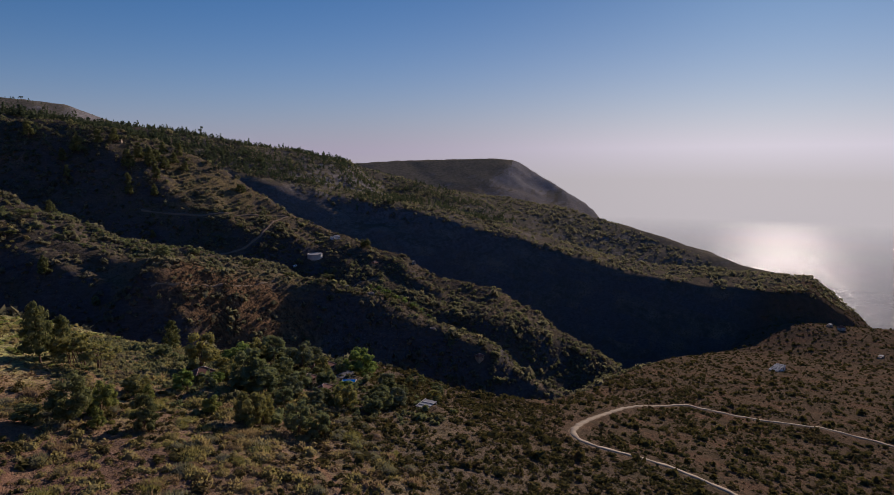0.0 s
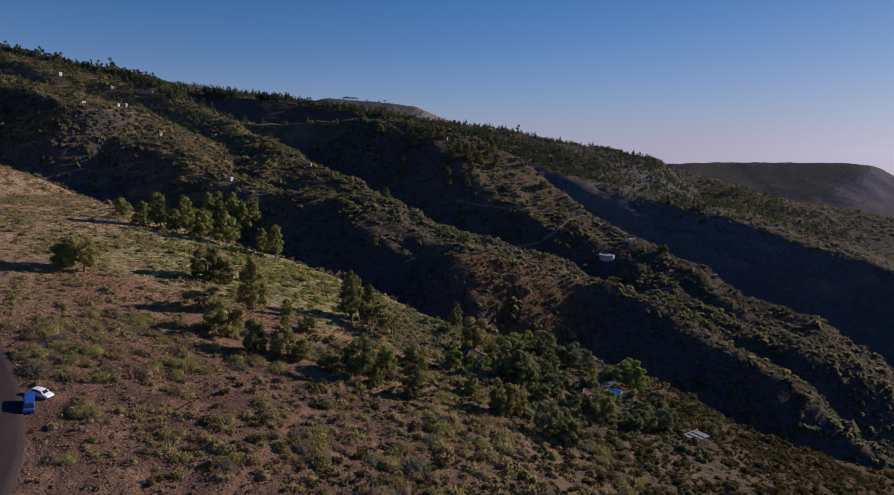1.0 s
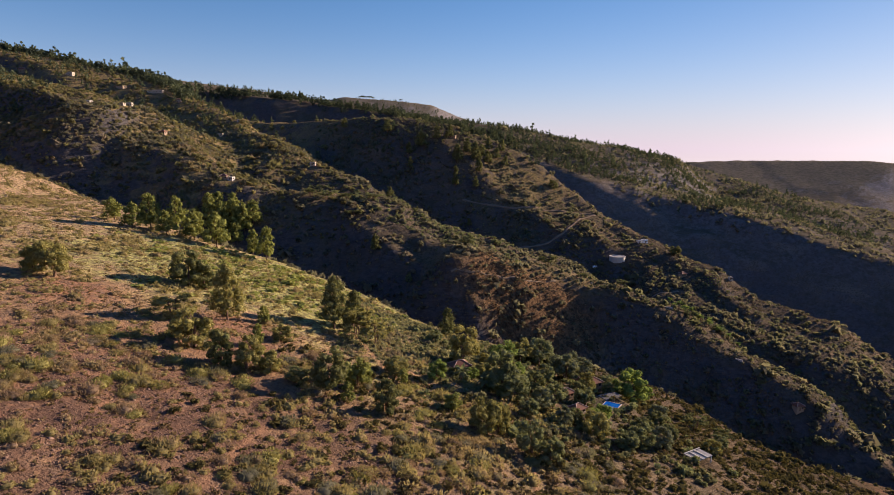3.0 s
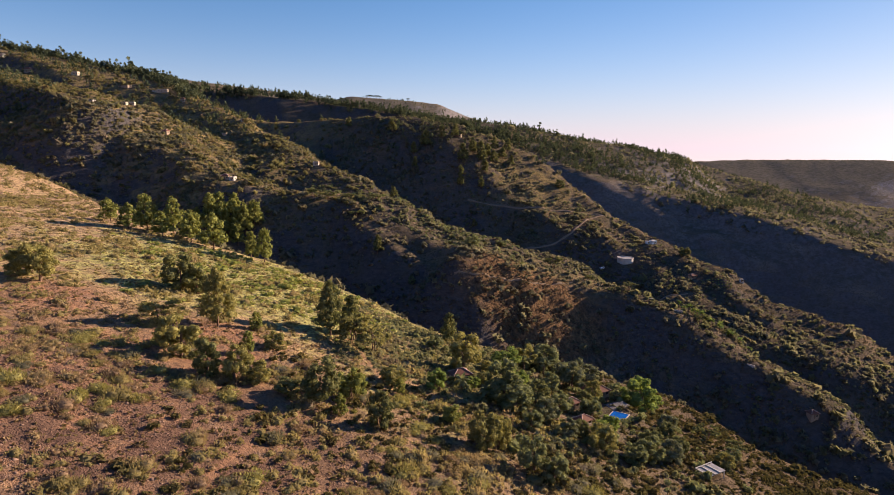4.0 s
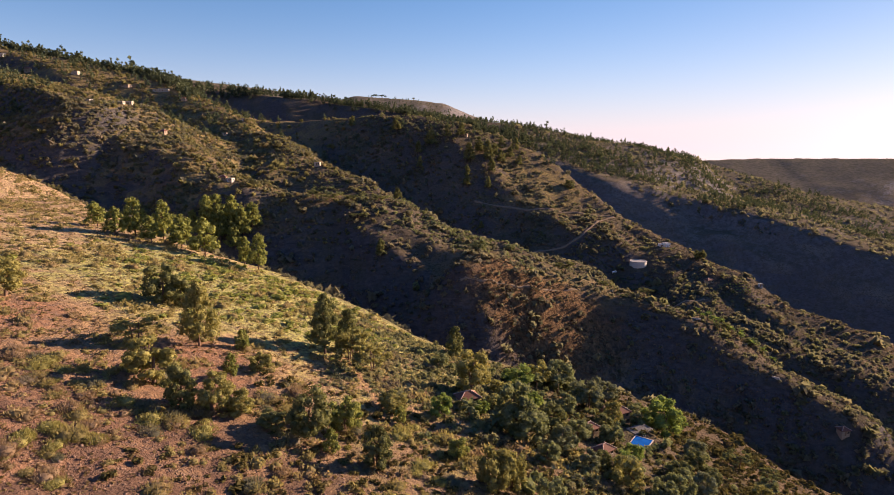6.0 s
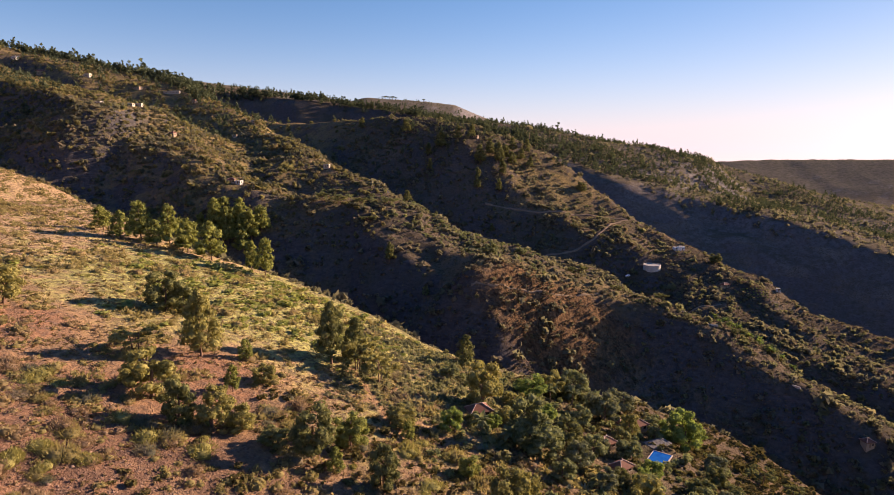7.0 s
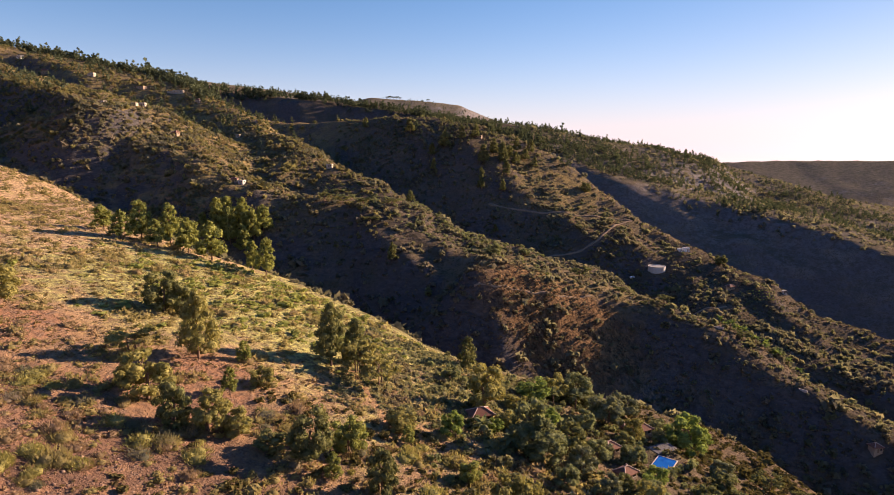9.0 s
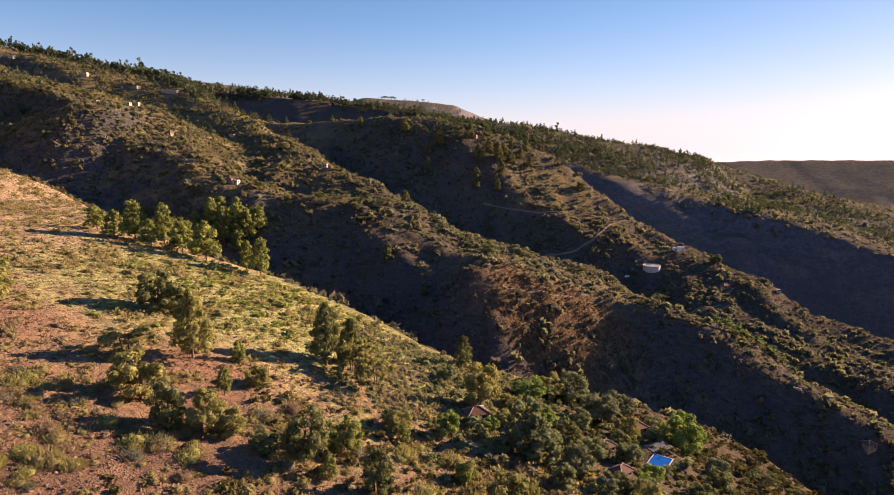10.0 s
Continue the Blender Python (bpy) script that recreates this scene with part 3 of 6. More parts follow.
# ---- plants ----
def leaf_cards(rng, centres, radius, per, size, flat=0.7, inner=0.55):
    """Small three-cornered sprays of leaves scattered over balls at the centres: vertices and faces."""
    n = len(centres) * per
    c = np.repeat(centres, per, 0)
    rad = np.repeat(np.broadcast_to(radius, (len(centres),)), per)
    d = rng.normal(size=(n, 3))
    d /= np.linalg.norm(d, axis=1, keepdims=True)
    p = c + d * (rad * rng.uniform(inner, 1.06, n))[:, None] * np.array([1, 1, flat])
    u = rng.normal(size=(n, 3))
    u -= d * (u * d).sum(1, keepdims=True) * 0.6
    u /= np.linalg.norm(u, axis=1, keepdims=True)
    w = np.cross(d + 0.5 * rng.normal(size=(n, 3)), u)
    w /= np.linalg.norm(w, axis=1, keepdims=True) + 1e-9
    s = (size * rng.uniform(0.6, 1.35, n))[:, None]
    v = np.stack([p - u * s * 0.5 - w * s * 0.35, p + u * s * 0.6, p - u * s * 0.1 + w * s * 0.55], 1).reshape(-1, 3)
    return v, np.arange(n * 3).reshape(n, 3)


def join(parts):
    vs, fs, at = [], [], 0
    for v, f in parts:
        vs.append(v)
        fs.append(f + at)
        at += len(v)
    return np.vstack(vs), np.vstack(fs)


def lump(rng, centre, radius, flat=0.8):
    """A rough eight-sided core that keeps a crown from being see-through."""
    bm = bmesh.new()
    bmesh.ops.create_icosphere(bm, subdivisions=1, radius=1.0)
    v = np.array([x.co[:] for x in bm.verts])
    f = np.array([[q.index for q in x.verts] for x in bm.faces])
    bm.free()
    v = v * (radius * rng.uniform(0.65, 1.0, (len(v), 1))) * np.array([1, 1, flat]) + centre
    return v, f


def tube(path, radii, sides=6):
    path = np.array(path, float)
    vs, fs = [], []
    for k, (p, r) in enumerate(zip(path, radii)):
        for s in range(sides):
            a = 2 * math.pi * s / sides
            vs.append(p + r * np.array([math.cos(a), math.sin(a), 0]))
    for k in range(len(path) - 1):
        for s in range(sides):
            a, b = k * sides + s, k * sides + (s + 1) % sides
            fs += [(a, b, b + sides), (a, b + sides, a + sides)]
    return np.array(vs), np.array(fs)


def shrub_arrays(seed, cards, size, cores=True, lobes=4):
    rng = np.random.default_rng(seed)
    c = np.c_[rng.uniform(-0.32, 0.32, (lobes, 2)), rng.uniform(0.10, 0.30, lobes)]
    r = rng.uniform(0.20, 0.33, lobes)
    parts = [leaf_cards(rng, c, r, cards // lobes, size, 0.75)]
    if cores:
        parts += [lump(rng, q, s * 0.62, 0.7) for q, s in zip(c, r)]
    v, f = join(parts)
    v[:, 2] = np.maximum(v[:, 2], -0.08)
    return v, f


def scatter(name, variants, xs, ys, sizes, mat, label, category, seed, tall=1.0, sink=0.04):
    """Plants that nobody could count: one mesh of many small clumps standing on the ground."""
    rng = np.random.default_rng(seed)
    zs = height(xs, ys) + SEA_DROP
    pick, spin = rng.integers(0, len(variants), len(xs)), rng.uniform(0, 6.283, len(xs))
    parts = []
    for k, (v, f) in enumerate(variants):
        m = pick == k
        cnt = int(m.sum())
        if not cnt:
            continue
        c, s = np.cos(spin[m])[:, None], np.sin(spin[m])[:, None]
        st = (sizes[m] * rng.uniform(0.8, 1.25, cnt) * tall)[:, None]
        sz = sizes[m][:, None]
        X = (v[None, :, 0] * c - v[None, :, 1] * s) * sz + xs[m][:, None]
        Y = (v[None, :, 0] * s + v[None, :, 1] * c) * sz + ys[m][:, None]
        Z = (v[None, :, 2] - sink) * st + zs[m][:, None]
        V = np.stack([X, Y, Z], -1).reshape(-1, 3)
        F = (f[None] + (np.arange(cnt) * len(v))[:, None, None]).reshape(-1, 3)
        parts.append((V, F))
    v, f = join(parts)
    return tagged(new(name, sheet(name, v, f, [mat])), label, category, kind="stuff")


def inside_near(x, y, margin=0.0):
    return along(x, y, NEAR_RIM)[0] > margin


def sow(seed, n, x0, x1, y0, y1, keep):
    rng = np.random.default_rng(seed)
    x, y = rng.uniform(x0, x1, n), rng.uniform(y0, y1, n)
    m = keep(x, y, rng)
    return x[m], y[m], rng


def broom_arrays(seed, blades, width, lobes=2):
    """A soft dome of fine upright twigs round a dense middle."""
    rng = np.random.default_rng(seed)
    parts = []
    for k in range(lobes):
        c = np.array([*rng.uniform(-0.2, 0.2, 2), 0.0]) * (lobes > 1)
        size = rng.uniform(0.32, 0.44) if lobes > 1 else 0.46
        n = blades // lobes
        d = rng.normal(size=(n, 3)) * (1, 1, 0.9)
        d[:, 2] = np.abs(d[:, 2]) - 0.12
        d /= np.linalg.norm(d, axis=1, keepdims=True)
        a = np.arctan2(d[:, 1], d[:, 0])
        reach = size * (1 + 0.16 * np.sin(3 * a + seed) + 0.10 * np.sin(5 * a + 2 * seed)) * rng.uniform(0.9, 1.07, n)
        side = np.cross(d, rng.normal(size=(n, 3)))
        side *= (width * rng.uniform(0.6, 1.3, n) / np.linalg.norm(side, axis=1))[:, None]
        tip = c + d * reach[:, None] + np.c_[np.zeros((n, 2)), 0.06 * rng.uniform(0, 1, n)]
        low_end = tip - (d * 0.45 + (0, 0, 0.55)) * (size * rng.uniform(0.28, 0.46, n))[:, None]
        parts.append((np.stack([low_end - side, low_end + side, tip], 1).reshape(-1, 3), np.arange(n * 3).reshape(n, 3)))
        parts.append(lump(rng, c + (0, 0, 0.02), size * (0.84 if lobes > 1 else 0.72), 0.95))
    v, f = join(parts)
    v[:, 2] = np.maximum(v[:, 2], -0.08)
    return v, f


def stone_arrays(seed):
    """A rough six-cornered stone."""
    rng = np.random.default_rng(seed)
    v = np.array([(1, 0, 0), (0, 1, 0), (-1, 0, 0), (0, -1, 0), (0, 0, 0.8), (0, 0, -0.5)], float) * rng.uniform(0.35, 0.65, (6, 1)) + rng.uniform(-0.12, 0.12, (6, 3))
    return v, np.array([(0, 1, 4), (1, 2, 4), (2, 3, 4), (3, 0, 4), (1, 0, 5), (2, 1, 5), (3, 2, 5), (0, 3, 5)])


FINE = [broom_arrays(100 + k, 760, 0.015, 2 + k % 3) for k in range(6)]
BROOM = [broom_arrays(150 + k, 78, 0.06, 1 + k % 2) for k in range(6)]
SMALL = [broom_arrays(160 + k, 28, 0.10, 1) for k in range(6)]
STONES = [stone_arrays(180 + k) for k in range(8)]
MEDIUM = [shrub_arrays(200 + k, 84, 0.175, cores=True, lobes=1 + k % 2) for k in range(6)]
COARSE = [shrub_arrays(300 + k, 15, 0.50, cores=False, lobes=2) for k in range(6)]
LIGHT = [shrub_arrays(350 + k, 30, 0.30, cores=False, lobes=2) for k in range(6)]
TUFT = [shrub_arrays(400 + k, 8, 0.55, cores=False, lobes=2) for k in range(6)]


def in_front(x, y):
    return (x > -112) & (x < 45) & (y > 50) & (y < 132)


def patchy(x, y, size, seed):
    return fbm(x, y, size, 3, seed) * 0.5 + 0.5


CLEARINGS = [(-54, 124, 9), (-62, 113, 5), (-42, 106, 6), (-74, 130, 6), (208, 428, 6), (247, 426, 5), (61.5, 160.5, 5.6), (61, 181, 5), (45, 156.5, 4), (45, 140.5, 4), (8, 152.5, 4.5), (82, 131, 5), (167, 470, 10), (200, 499, 6), (-84.4, 64, 4.0)]
HILL_HOUSES = [(-650, 918, 10, 7, 5), (-593, 885, 14, 8, 5.4), (-508, 858, 9, 7, 6), (-432, 843, 15, 8, 3.2), (-381, 843, 17, 9, 5), (-334, 795, 7, 6, 4.4), (-342, 590, 8, 5, 3.2), (-288, 561, 6.5, 5, 4.4),
               (-289, 549, 5, 4, 3.6), (-243, 527, 5, 4, 2.8), (-223, 689, 5.2, 5, 4), (-229, 641, 5, 4, 3)]
MORE_HOUSES = [(-154, 433, 4.4, 4, 3.8), (-160, 434, 6, 4, 3), (-103, 501, 5.8, 4.5, 4), (28, 623, 8, 5, 2.8), (487, 1266, 8, 6, 4), (811, 1776, 11, 8, 5), (1038, 2075, 16, 9, 6), (197, 256, 4.4, 3.8, 2.4), (950, 366, 8, 6, 5), (946, 349, 12, 8, 5.5), (824, 251, 9, 6, 3)]
ROAD = [(-160, 150), (-130, 116), (-103.5, 81), (-91, 66), (-86.5, 59), (-79.5, 48), (-74.5, 36), (-66, 10)]


HILL_PATHS = [
    [(34, 543), (64, 537), (86, 530), (105, 533), (124, 537), (156, 539), (168, 538)],
    [(165, 538), (150, 526), (138, 510), (124, 492), (104, 484), (88, 481), (68, 478)],
    [(12, 312), (24, 315), (34, 320), (47.5, 323.5), (63, 330), (77, 339), (93, 348)],
    [(160, 398), (174, 399), (195, 402)],
]


def clear(x, y, gap):
    """Away from roads, tracks, paths and levelled ground."""
    ok = (soft_near(x + 1.0, y + 1.5, TRACKS[0], 3.4) < 0.02) & (path_mask(x, y) < 0.4) & (np.abs(along(x, y, ROAD)[0]) > 2.4 + gap)
    for hx, hy, hw, _, _ in HILL_HOUSES + MORE_HOUSES:
        # yards round the hill houses, open towards the valley
        ok &= np.hypot(x - hx * 0.985, (y - hy * 0.985) * 0.6) > hw * 0.5 + 1.2 + gap
    for line in HILL_PATHS:
        ok &= (np.abs(along(x, y, line)[0]) > 1.8) & (np.abs(along(x + 0.5, y + 2.4, line)[0]) > 1.6)
    for cx, cy, r in CLEARINGS:
        ok &= np.hypot(x - cx, y - cy) > r + gap
    return ok


def crest_band(x, y):
    """The open grassy shoulder along the crest of the tank spur: 1 there, 0 away from it."""
    return np.clip(1.6 - np.abs(along(x, y, TANK_SPUR)[0]) / 34, 0, 1) * np.clip((x - 60) / 40, 0, 1)


def scrub():
    free = lambda x, y: clear(x, y, 1.0)
    x, y, rng = sow(1, 8200, -430, 125, 40, 480, lambda x, y, r: inside_near(x, y, 1) & ~in_front(x, y) & free(x, y) & (r.uniform(0, 1, len(x)) < np.clip(0.16 + 0.55 * (patchy(x, y, 26, 71) > 0.46) - 0.85 * ((x > 40) & (y < 215)) + 0.5 * np.exp(-(((x + 65) / 55) ** 2 + ((y - 212) / 38) ** 2)), 0, 1)))
    scatter("scrub", BROOM, x, y, rng.gamma(5, 0.68, len(x)) + 1.3, SCRUB_LEAF, "low olive-green scrub over the dry slope", "scrub", 2, 0.6)
    x, y, rng = sow(45, 3600, -170, 0, 150, 262, lambda x, y, r: inside_near(x, y, 1) & free(x, y) & (r.uniform(0, 1, len(x)) < 1.1 * np.exp(-(((x + 62) / 48) ** 2 + ((y - 214) / 30) ** 2)) * (0.4 + 0.6 * (patchy(x, y, 14, 109) > 0.5))))
    scatter("scrub", LIGHT, x, y, rng.gamma(5, 0.5, len(x)) + 1.0, FRESH_LEAF, "fresh green low shrubs along the top of the dry slope", "scrub", 46, 0.5)
    x, y, rng = sow(53, 4200, -150, 40, 90, 235, lambda x, y, r: inside_near(x, y, 1) & free(x, y) & (r.uniform(0, 1, len(x)) < 0.1 + 0.45 * (patchy(x, y, 17, 119) > 0.48)))
    scatter("scrub", SMALL, x, y, rng.gamma(4, 0.5, len(x)) + 1.0, SCRUB_LEAF, "small rounded olive shrubs close together on the slope", "scrub", 54, 0.52)
    x, y, rng = sow(3, 15000, -330, 118, 40, 430, lambda x, y, r: inside_near(x, y, 0) & free(x, y))
    scatter("dry_grass", TUFT, x, y, rng.uniform(0.5, 1.4, len(x)), DRY_TUFT, "straw-coloured dry grass tufts and small dead shrubs", "dry grass", 4, 0.8)
    x, y, rng = sow(37, 6000, -115, 48, 40, 150, lambda x, y, r: inside_near(x, y, 0) & free(x, y) & (r.uniform(0, 1, len(x)) < 0.35 + 0.6 * patchy(x, y, 12, 103)))
    scatter("dry_grass", TUFT, x, y, rng.uniform(0.45, 1.15, len(x)), DRY_TUFT, "reddish brown dry tufts close together on stony earth", "dry grass", 38, 0.75)
    x, y, rng = sow(41, 2200, -60, 60, 45, 135, lambda x, y, r: clear(x, y, 0.5) & (r.uniform(0, 1, len(x)) < np.clip((x + 60) / 50, 0.2, 0.9) * (0.4 + 0.6 * patchy(x, y, 16, 105))))
    scatter("scrub", LIGHT, x, y, rng.gamma(4, 0.36, len(x)) + 0.7, DARK_SCRUB, "low domed brown-olive scrub close together", "scrub", 42, 0.75)
    x, y, rng = sow(19, 1500, -112, 45, 48, 135, lambda x, y, r: clear(x, y, 0.8) & (r.uniform(0, 1, len(x)) < 0.10 + 0.55 * (patchy(x, y, 20, 91) > 0.5)))
    scatter("scrub", BROOM, x, y, rng.gamma(4, 0.5, len(x)) + 1.1, SCRUB_LEAF, "small olive and brown shrubs between the larger ones", "scrub", 20, 0.75)
    x, y, rng = sow(63, 1100, -112, 30, 48, 150, lambda x, y, r: clear(x, y, 0.8) & (r.uniform(0, 1, len(x)) < 0.10 + 0.5 * (patchy(x, y, 18, 123) > 0.5)))
    scatter("scrub", BROOM, x, y, rng.gamma(4, 0.5, len(x)) + 1.1, BROWN_LEAF, "half-dry reddish brown shrubs on the stony slope", "scrub", 64, 0.7)
    x, y, rng = sow(65, 1500, -32, 24, 138, 208, lambda x, y, r: inside_near(x, y, 1) & clear(x, y, 0.8))
    scatter("scrub", SMALL, x, y, rng.gamma(4, 0.4, len(x)) + 0.9, SHELF_LEAF, "low grey-green and brown shrubs towards the gardens", "scrub", 66, 0.8)
    x, y, rng = sow(5, 14000, 90, 1250, -20, 490, lambda x, y, r: inside_near(x, y, -4) & free(x, y) & (r.uniform(0, 1, len(x)) < 0.45 + 0.5 * patchy(x, y, 40, 73)))
    scatter("scrub", COARSE, x, y, rng.gamma(4, 0.62, len(x)) + 0.7, DARK_SCRUB, "dark low scrub on the lower coastal slope", "scrub", 6, 0.8)
    x, y, rng = sow(17, 5500, 60, 330, 30, 240, lambda x, y, r: inside_near(x, y, -4) & free(x, y) & (r.uniform(0, 1, len(x)) < 0.15 + 0.7 * (patchy(x, y, 18, 87) > 0.5)))
    scatter("scrub", LIGHT, x, y, rng.gamma(4, 0.5, len(x)) + 0.7, DARK_SCRUB, "dense olive-brown scrub below the gardens", "scrub", 18, 0.85)
    x, y, rng = sow(43, 11000, 60, 520, 0, 340, lambda x, y, r: inside_near(x, y, -3) & free(x, y) & (r.uniform(0, 1, len(x)) < 0.3 + 0.6 * patchy(x, y, 20, 107)))
    scatter("dry_grass", TUFT, x, y, rng.uniform(0.7, 2.0, len(x)), DARK_SCRUB, "low dark brush between the scrub of the lower slope", "dry brush", 44, 0.7)
    x, y, rng = sow(31, 4200, 15, 150, 40, 205, lambda x, y, r: inside_near(x, y, -4) & free(x, y) & (r.uniform(0, 1, len(x)) < np.clip((x - 10) / 40, 0.1, 0.9) * (0.35 + 0.65 * (patchy(x, y, 15, 97) > 0.45))))
    scatter("scrub", LIGHT, x, y, rng.gamma(4, 0.42, len(x)) + 0.6, DARK_SCRUB, "low brown-olive scrub on the slope below the gardens", "scrub", 32, 0.8)
    x, y, rng = sow(7, 29000, -330, 460, 215, 660, lambda x, y, r: ~inside_near(x, y, -2) & free(x, y) & (r.uniform(0, 1, len(x)) < (0.24 + 0.6 * (patchy(x, y, 30, 75) > 0.5)) * (1 - 0.7 * crest_band(x, y))))
    scatter("scrub", COARSE, x, y, rng.gamma(3, 0.8, len(x)) + 0.9, HILL_LEAF, "dark green scrub covering the ravine spurs", "scrub", 8, 0.9)
    x, y, rng = sow(39, 4600, 4, 125, 256, 356, lambda x, y, r: ~inside_near(x, y, -2) & (r.uniform(0, 1, len(x)) < np.exp(-(((x - 50) / 48) ** 2 + ((y - 308) / 38) ** 2))))
    scatter("dry_grass", LIGHT, x, y, rng.uniform(0.9, 2.6, len(x)), HILL_TUFT, "brown brush and loose rock clinging to the cliff", "dry brush", 40, 0.9)
    x, y, rng = sow(33, 9000, 110, 420, 240, 560, lambda x, y, r: ~inside_near(x, y, -2) & free(x, y) & (r.uniform(0, 1, len(x)) < (0.2 + 0.7 * (patchy(x, y, 24, 99) > 0.45)) * (1 - 0.6 * crest_band(x, y))))
    scatter("scrub", COARSE, x, y, rng.gamma(3, 0.65, len(x)) + 0.9, SHELF_LEAF, "green and brown scrub on the shelf between the spurs", "scrub", 34, 0.9)
    x, y, rng = sow(29, 14000, -300, 380, 250, 640, lambda x, y, r: ~inside_near(x, y, -2) & free(x, y))
    scatter("dry_grass", TUFT, x, y, rng.uniform(0.5, 1.7, len(x)), HILL_TUFT, "brown dry brush covering the spurs between the scrub", "dry brush", 30, 0.8)
    x, y, rng = sow(9, 19000, -900, -120, 400, 1150, lambda x, y, r: ~inside_near(x, y, -2) & free(x, y) & (along(x, y, HOUSE_SPUR)[0] > -60) & (r.uniform(0, 1, len(x)) < 0.3 + 0.6 * (patchy(x, y, 45, 77) > 0.48)))
    scatter("scrub", COARSE, x, y, rng.gamma(3, 0.8, len(x)) + 1.1, VALLEY_LEAF, "green scrub and small trees on the inhabited hillside", "scrub", 10, 1.0)
    x, y, rng = sow(49, 11500, -480, -40, 390, 860, lambda x, y, r: ~inside_near(x, y, -2) & free(x, y) & (along(x, y, HOUSE_SPUR)[0] > -12) & (r.uniform(0, 1, len(x)) < 0.2 + 0.6 * (patchy(x, y, 38, 113) > 0.45)))
    scatter("scrub", COARSE, x, y, rng.gamma(4, 0.52, len(x)) + 0.9, VALLEY_LEAF, "sunlit olive scrub round the hill houses", "scrub", 50, 0.9)
    x, y, rng = sow(59, 7000, 110, 340, 245, 520, lambda x, y, r: ~inside_near(x, y, -2) & free(x, y))
    scatter("dry_grass", TUFT, x, y, rng.uniform(0.8, 2.2, len(x)), HILL_TUFT, "brown brush between the scrub of the shelf", "dry brush", 60, 0.8)
    x, y, rng = sow(55, 2600, -480, -230, 460, 610, lambda x, y, r: ~inside_near(x, y, -2) & free(x, y))
    scatter("scrub", COARSE, x, y, rng.gamma(4, 0.6, len(x)) + 0.9, HILL_LEAF, "grey-olive scrub over the rib below the hill houses", "scrub", 56, 0.9)
    x, y, rng = sow(57, 3900, -420, -130, 170, 470, lambda x, y, r: inside_near(x, y, 1) & free(x, y) & (r.uniform(0, 1, len(x)) < 0.3 + 0.5 * (patchy(x, y, 24, 121) > 0.48)))
    scatter("scrub", SMALL, x, y, rng.gamma(4, 0.55, len(x)) + 1.2, SCRUB_LEAF, "olive shrubs on the upper edge of the dry slope", "scrub", 58, 0.8)
    x, y, rng = sow(51, 9000, -130, 250, 470, 760, lambda x, y, r: free(x, y) & (r.uniform(0, 1, len(x)) < (0.25 + 0.5 * (patchy(x, y, 26, 115) > 0.48)) * (1 - 0.55 * crest_band(x, y)) * (1 - 0.8 * np.exp(-(((x - 100) / 45) ** 2 + ((y - 580) / 40) ** 2)))))
    scatter("scrub", COARSE, x, y, rng.gamma(3, 0.6, len(x)) + 0.9, SHELF_LEAF, "dry green scrub on the spur above the water tank", "scrub", 52, 0.9)
    x, y, rng = sow(67, 2600, -100, 60, 330, 470, lambda x, y, r: ~inside_near(x, y, -2) & free(x, y) & (np.abs(along(x, y, HOUSE_SPUR)[0] - 14) < 26) & (r.uniform(0, 1, len(x)) < 0.2 + 0.6 * (patchy(x, y, 20, 125) > 0.48)))
    scatter("scrub", LIGHT, x, y, rng.gamma(4, 0.5, len(x)) + 1.2, GARDEN_LEAF, "sunlit green bushes along the crest of the ravine spur", "scrub", 68, 0.85)
    x, y, rng = sow(35, 1250, -640, -90, 420, 960, lambda x, y, r: ~inside_near(x, y, -2) & free(x, y) & (r.uniform(0, 1, len(x)) < 0.25 + 0.6 * (patchy(x, y, 50, 101) > 0.5)))
    scatter("tree_crowns", MEDIUM, x, y, rng.gamma(6, 0.75, len(x)) + 2.2, VALLEY_LEAF, "rounded green tree crowns round the hill houses", "trees", 36, 1.05)
    x, y, rng = sow(11, 26000, 150, 1300, 420, 1750, lambda x, y, r: free(x, y) & (along(x, y, FAR_RIM)[0] < 10) & (r.uniform(0, 1, len(x)) < 0.2 + 0.8 * patchy(x, y, 90, 79)))
    scatter("scrub", TUFT, x, y, rng.gamma(4, 1.2, len(x)) + 2.0, HILL_LEAF, "sparse scrub on the far coastal plateau", "scrub", 12, 0.9)
    x, y, rng = sow(13, 330, -8, 90, 112, 212, lambda x, y, r: inside_near(x, y, -3) & clear(x, y, 0.0) & (r.uniform(0, 1, len(x)) < np.clip(1.3 - np.hypot((x - 45) / 70, (y - 160) / 60), 0, 1)))
    scatter("garden_shrubs", MEDIUM, x, y, rng.gamma(5, 0.5, len(x)) + 1.2, GARDEN_LEAF, "dense green garden shrubs round the pool houses", "shrubs", 14, 1.1)
    x, y, rng = sow(15, 400, -5, 78, 112, 205, lambda x, y, r: inside_near(x, y, -3) & clear(x, y, 1.5))
    scatter("garden_shrubs", MEDIUM, x, y, rng.gamma(5, 0.42, len(x)) + 0.8, SHELF_LEAF, "olive and brown shrubs between the garden houses", "shrubs", 16, 1.0)


scrub()


def rubble():
    x, y, rng = sow(61, 8500, -118, 30, 42, 128, lambda x, y, r: clear(x, y, 0.0) & (r.uniform(0, 1, len(x)) < np.clip((135 - y - 0.25 * np.abs(x + 60)) / 45, 0.1, 1) * (0.08 + 0.75 * (patchy(x, y + 0.3 * x, 13, 117) > 0.53))))
    scatter("stones", STONES, x, y, 0.22 + rng.gamma(2.0, 0.14, len(x)), RUBBLE, "loose brownish volcanic stones strewn over the dry slope", "stones", 62, 0.8, 0.1)


rubble()


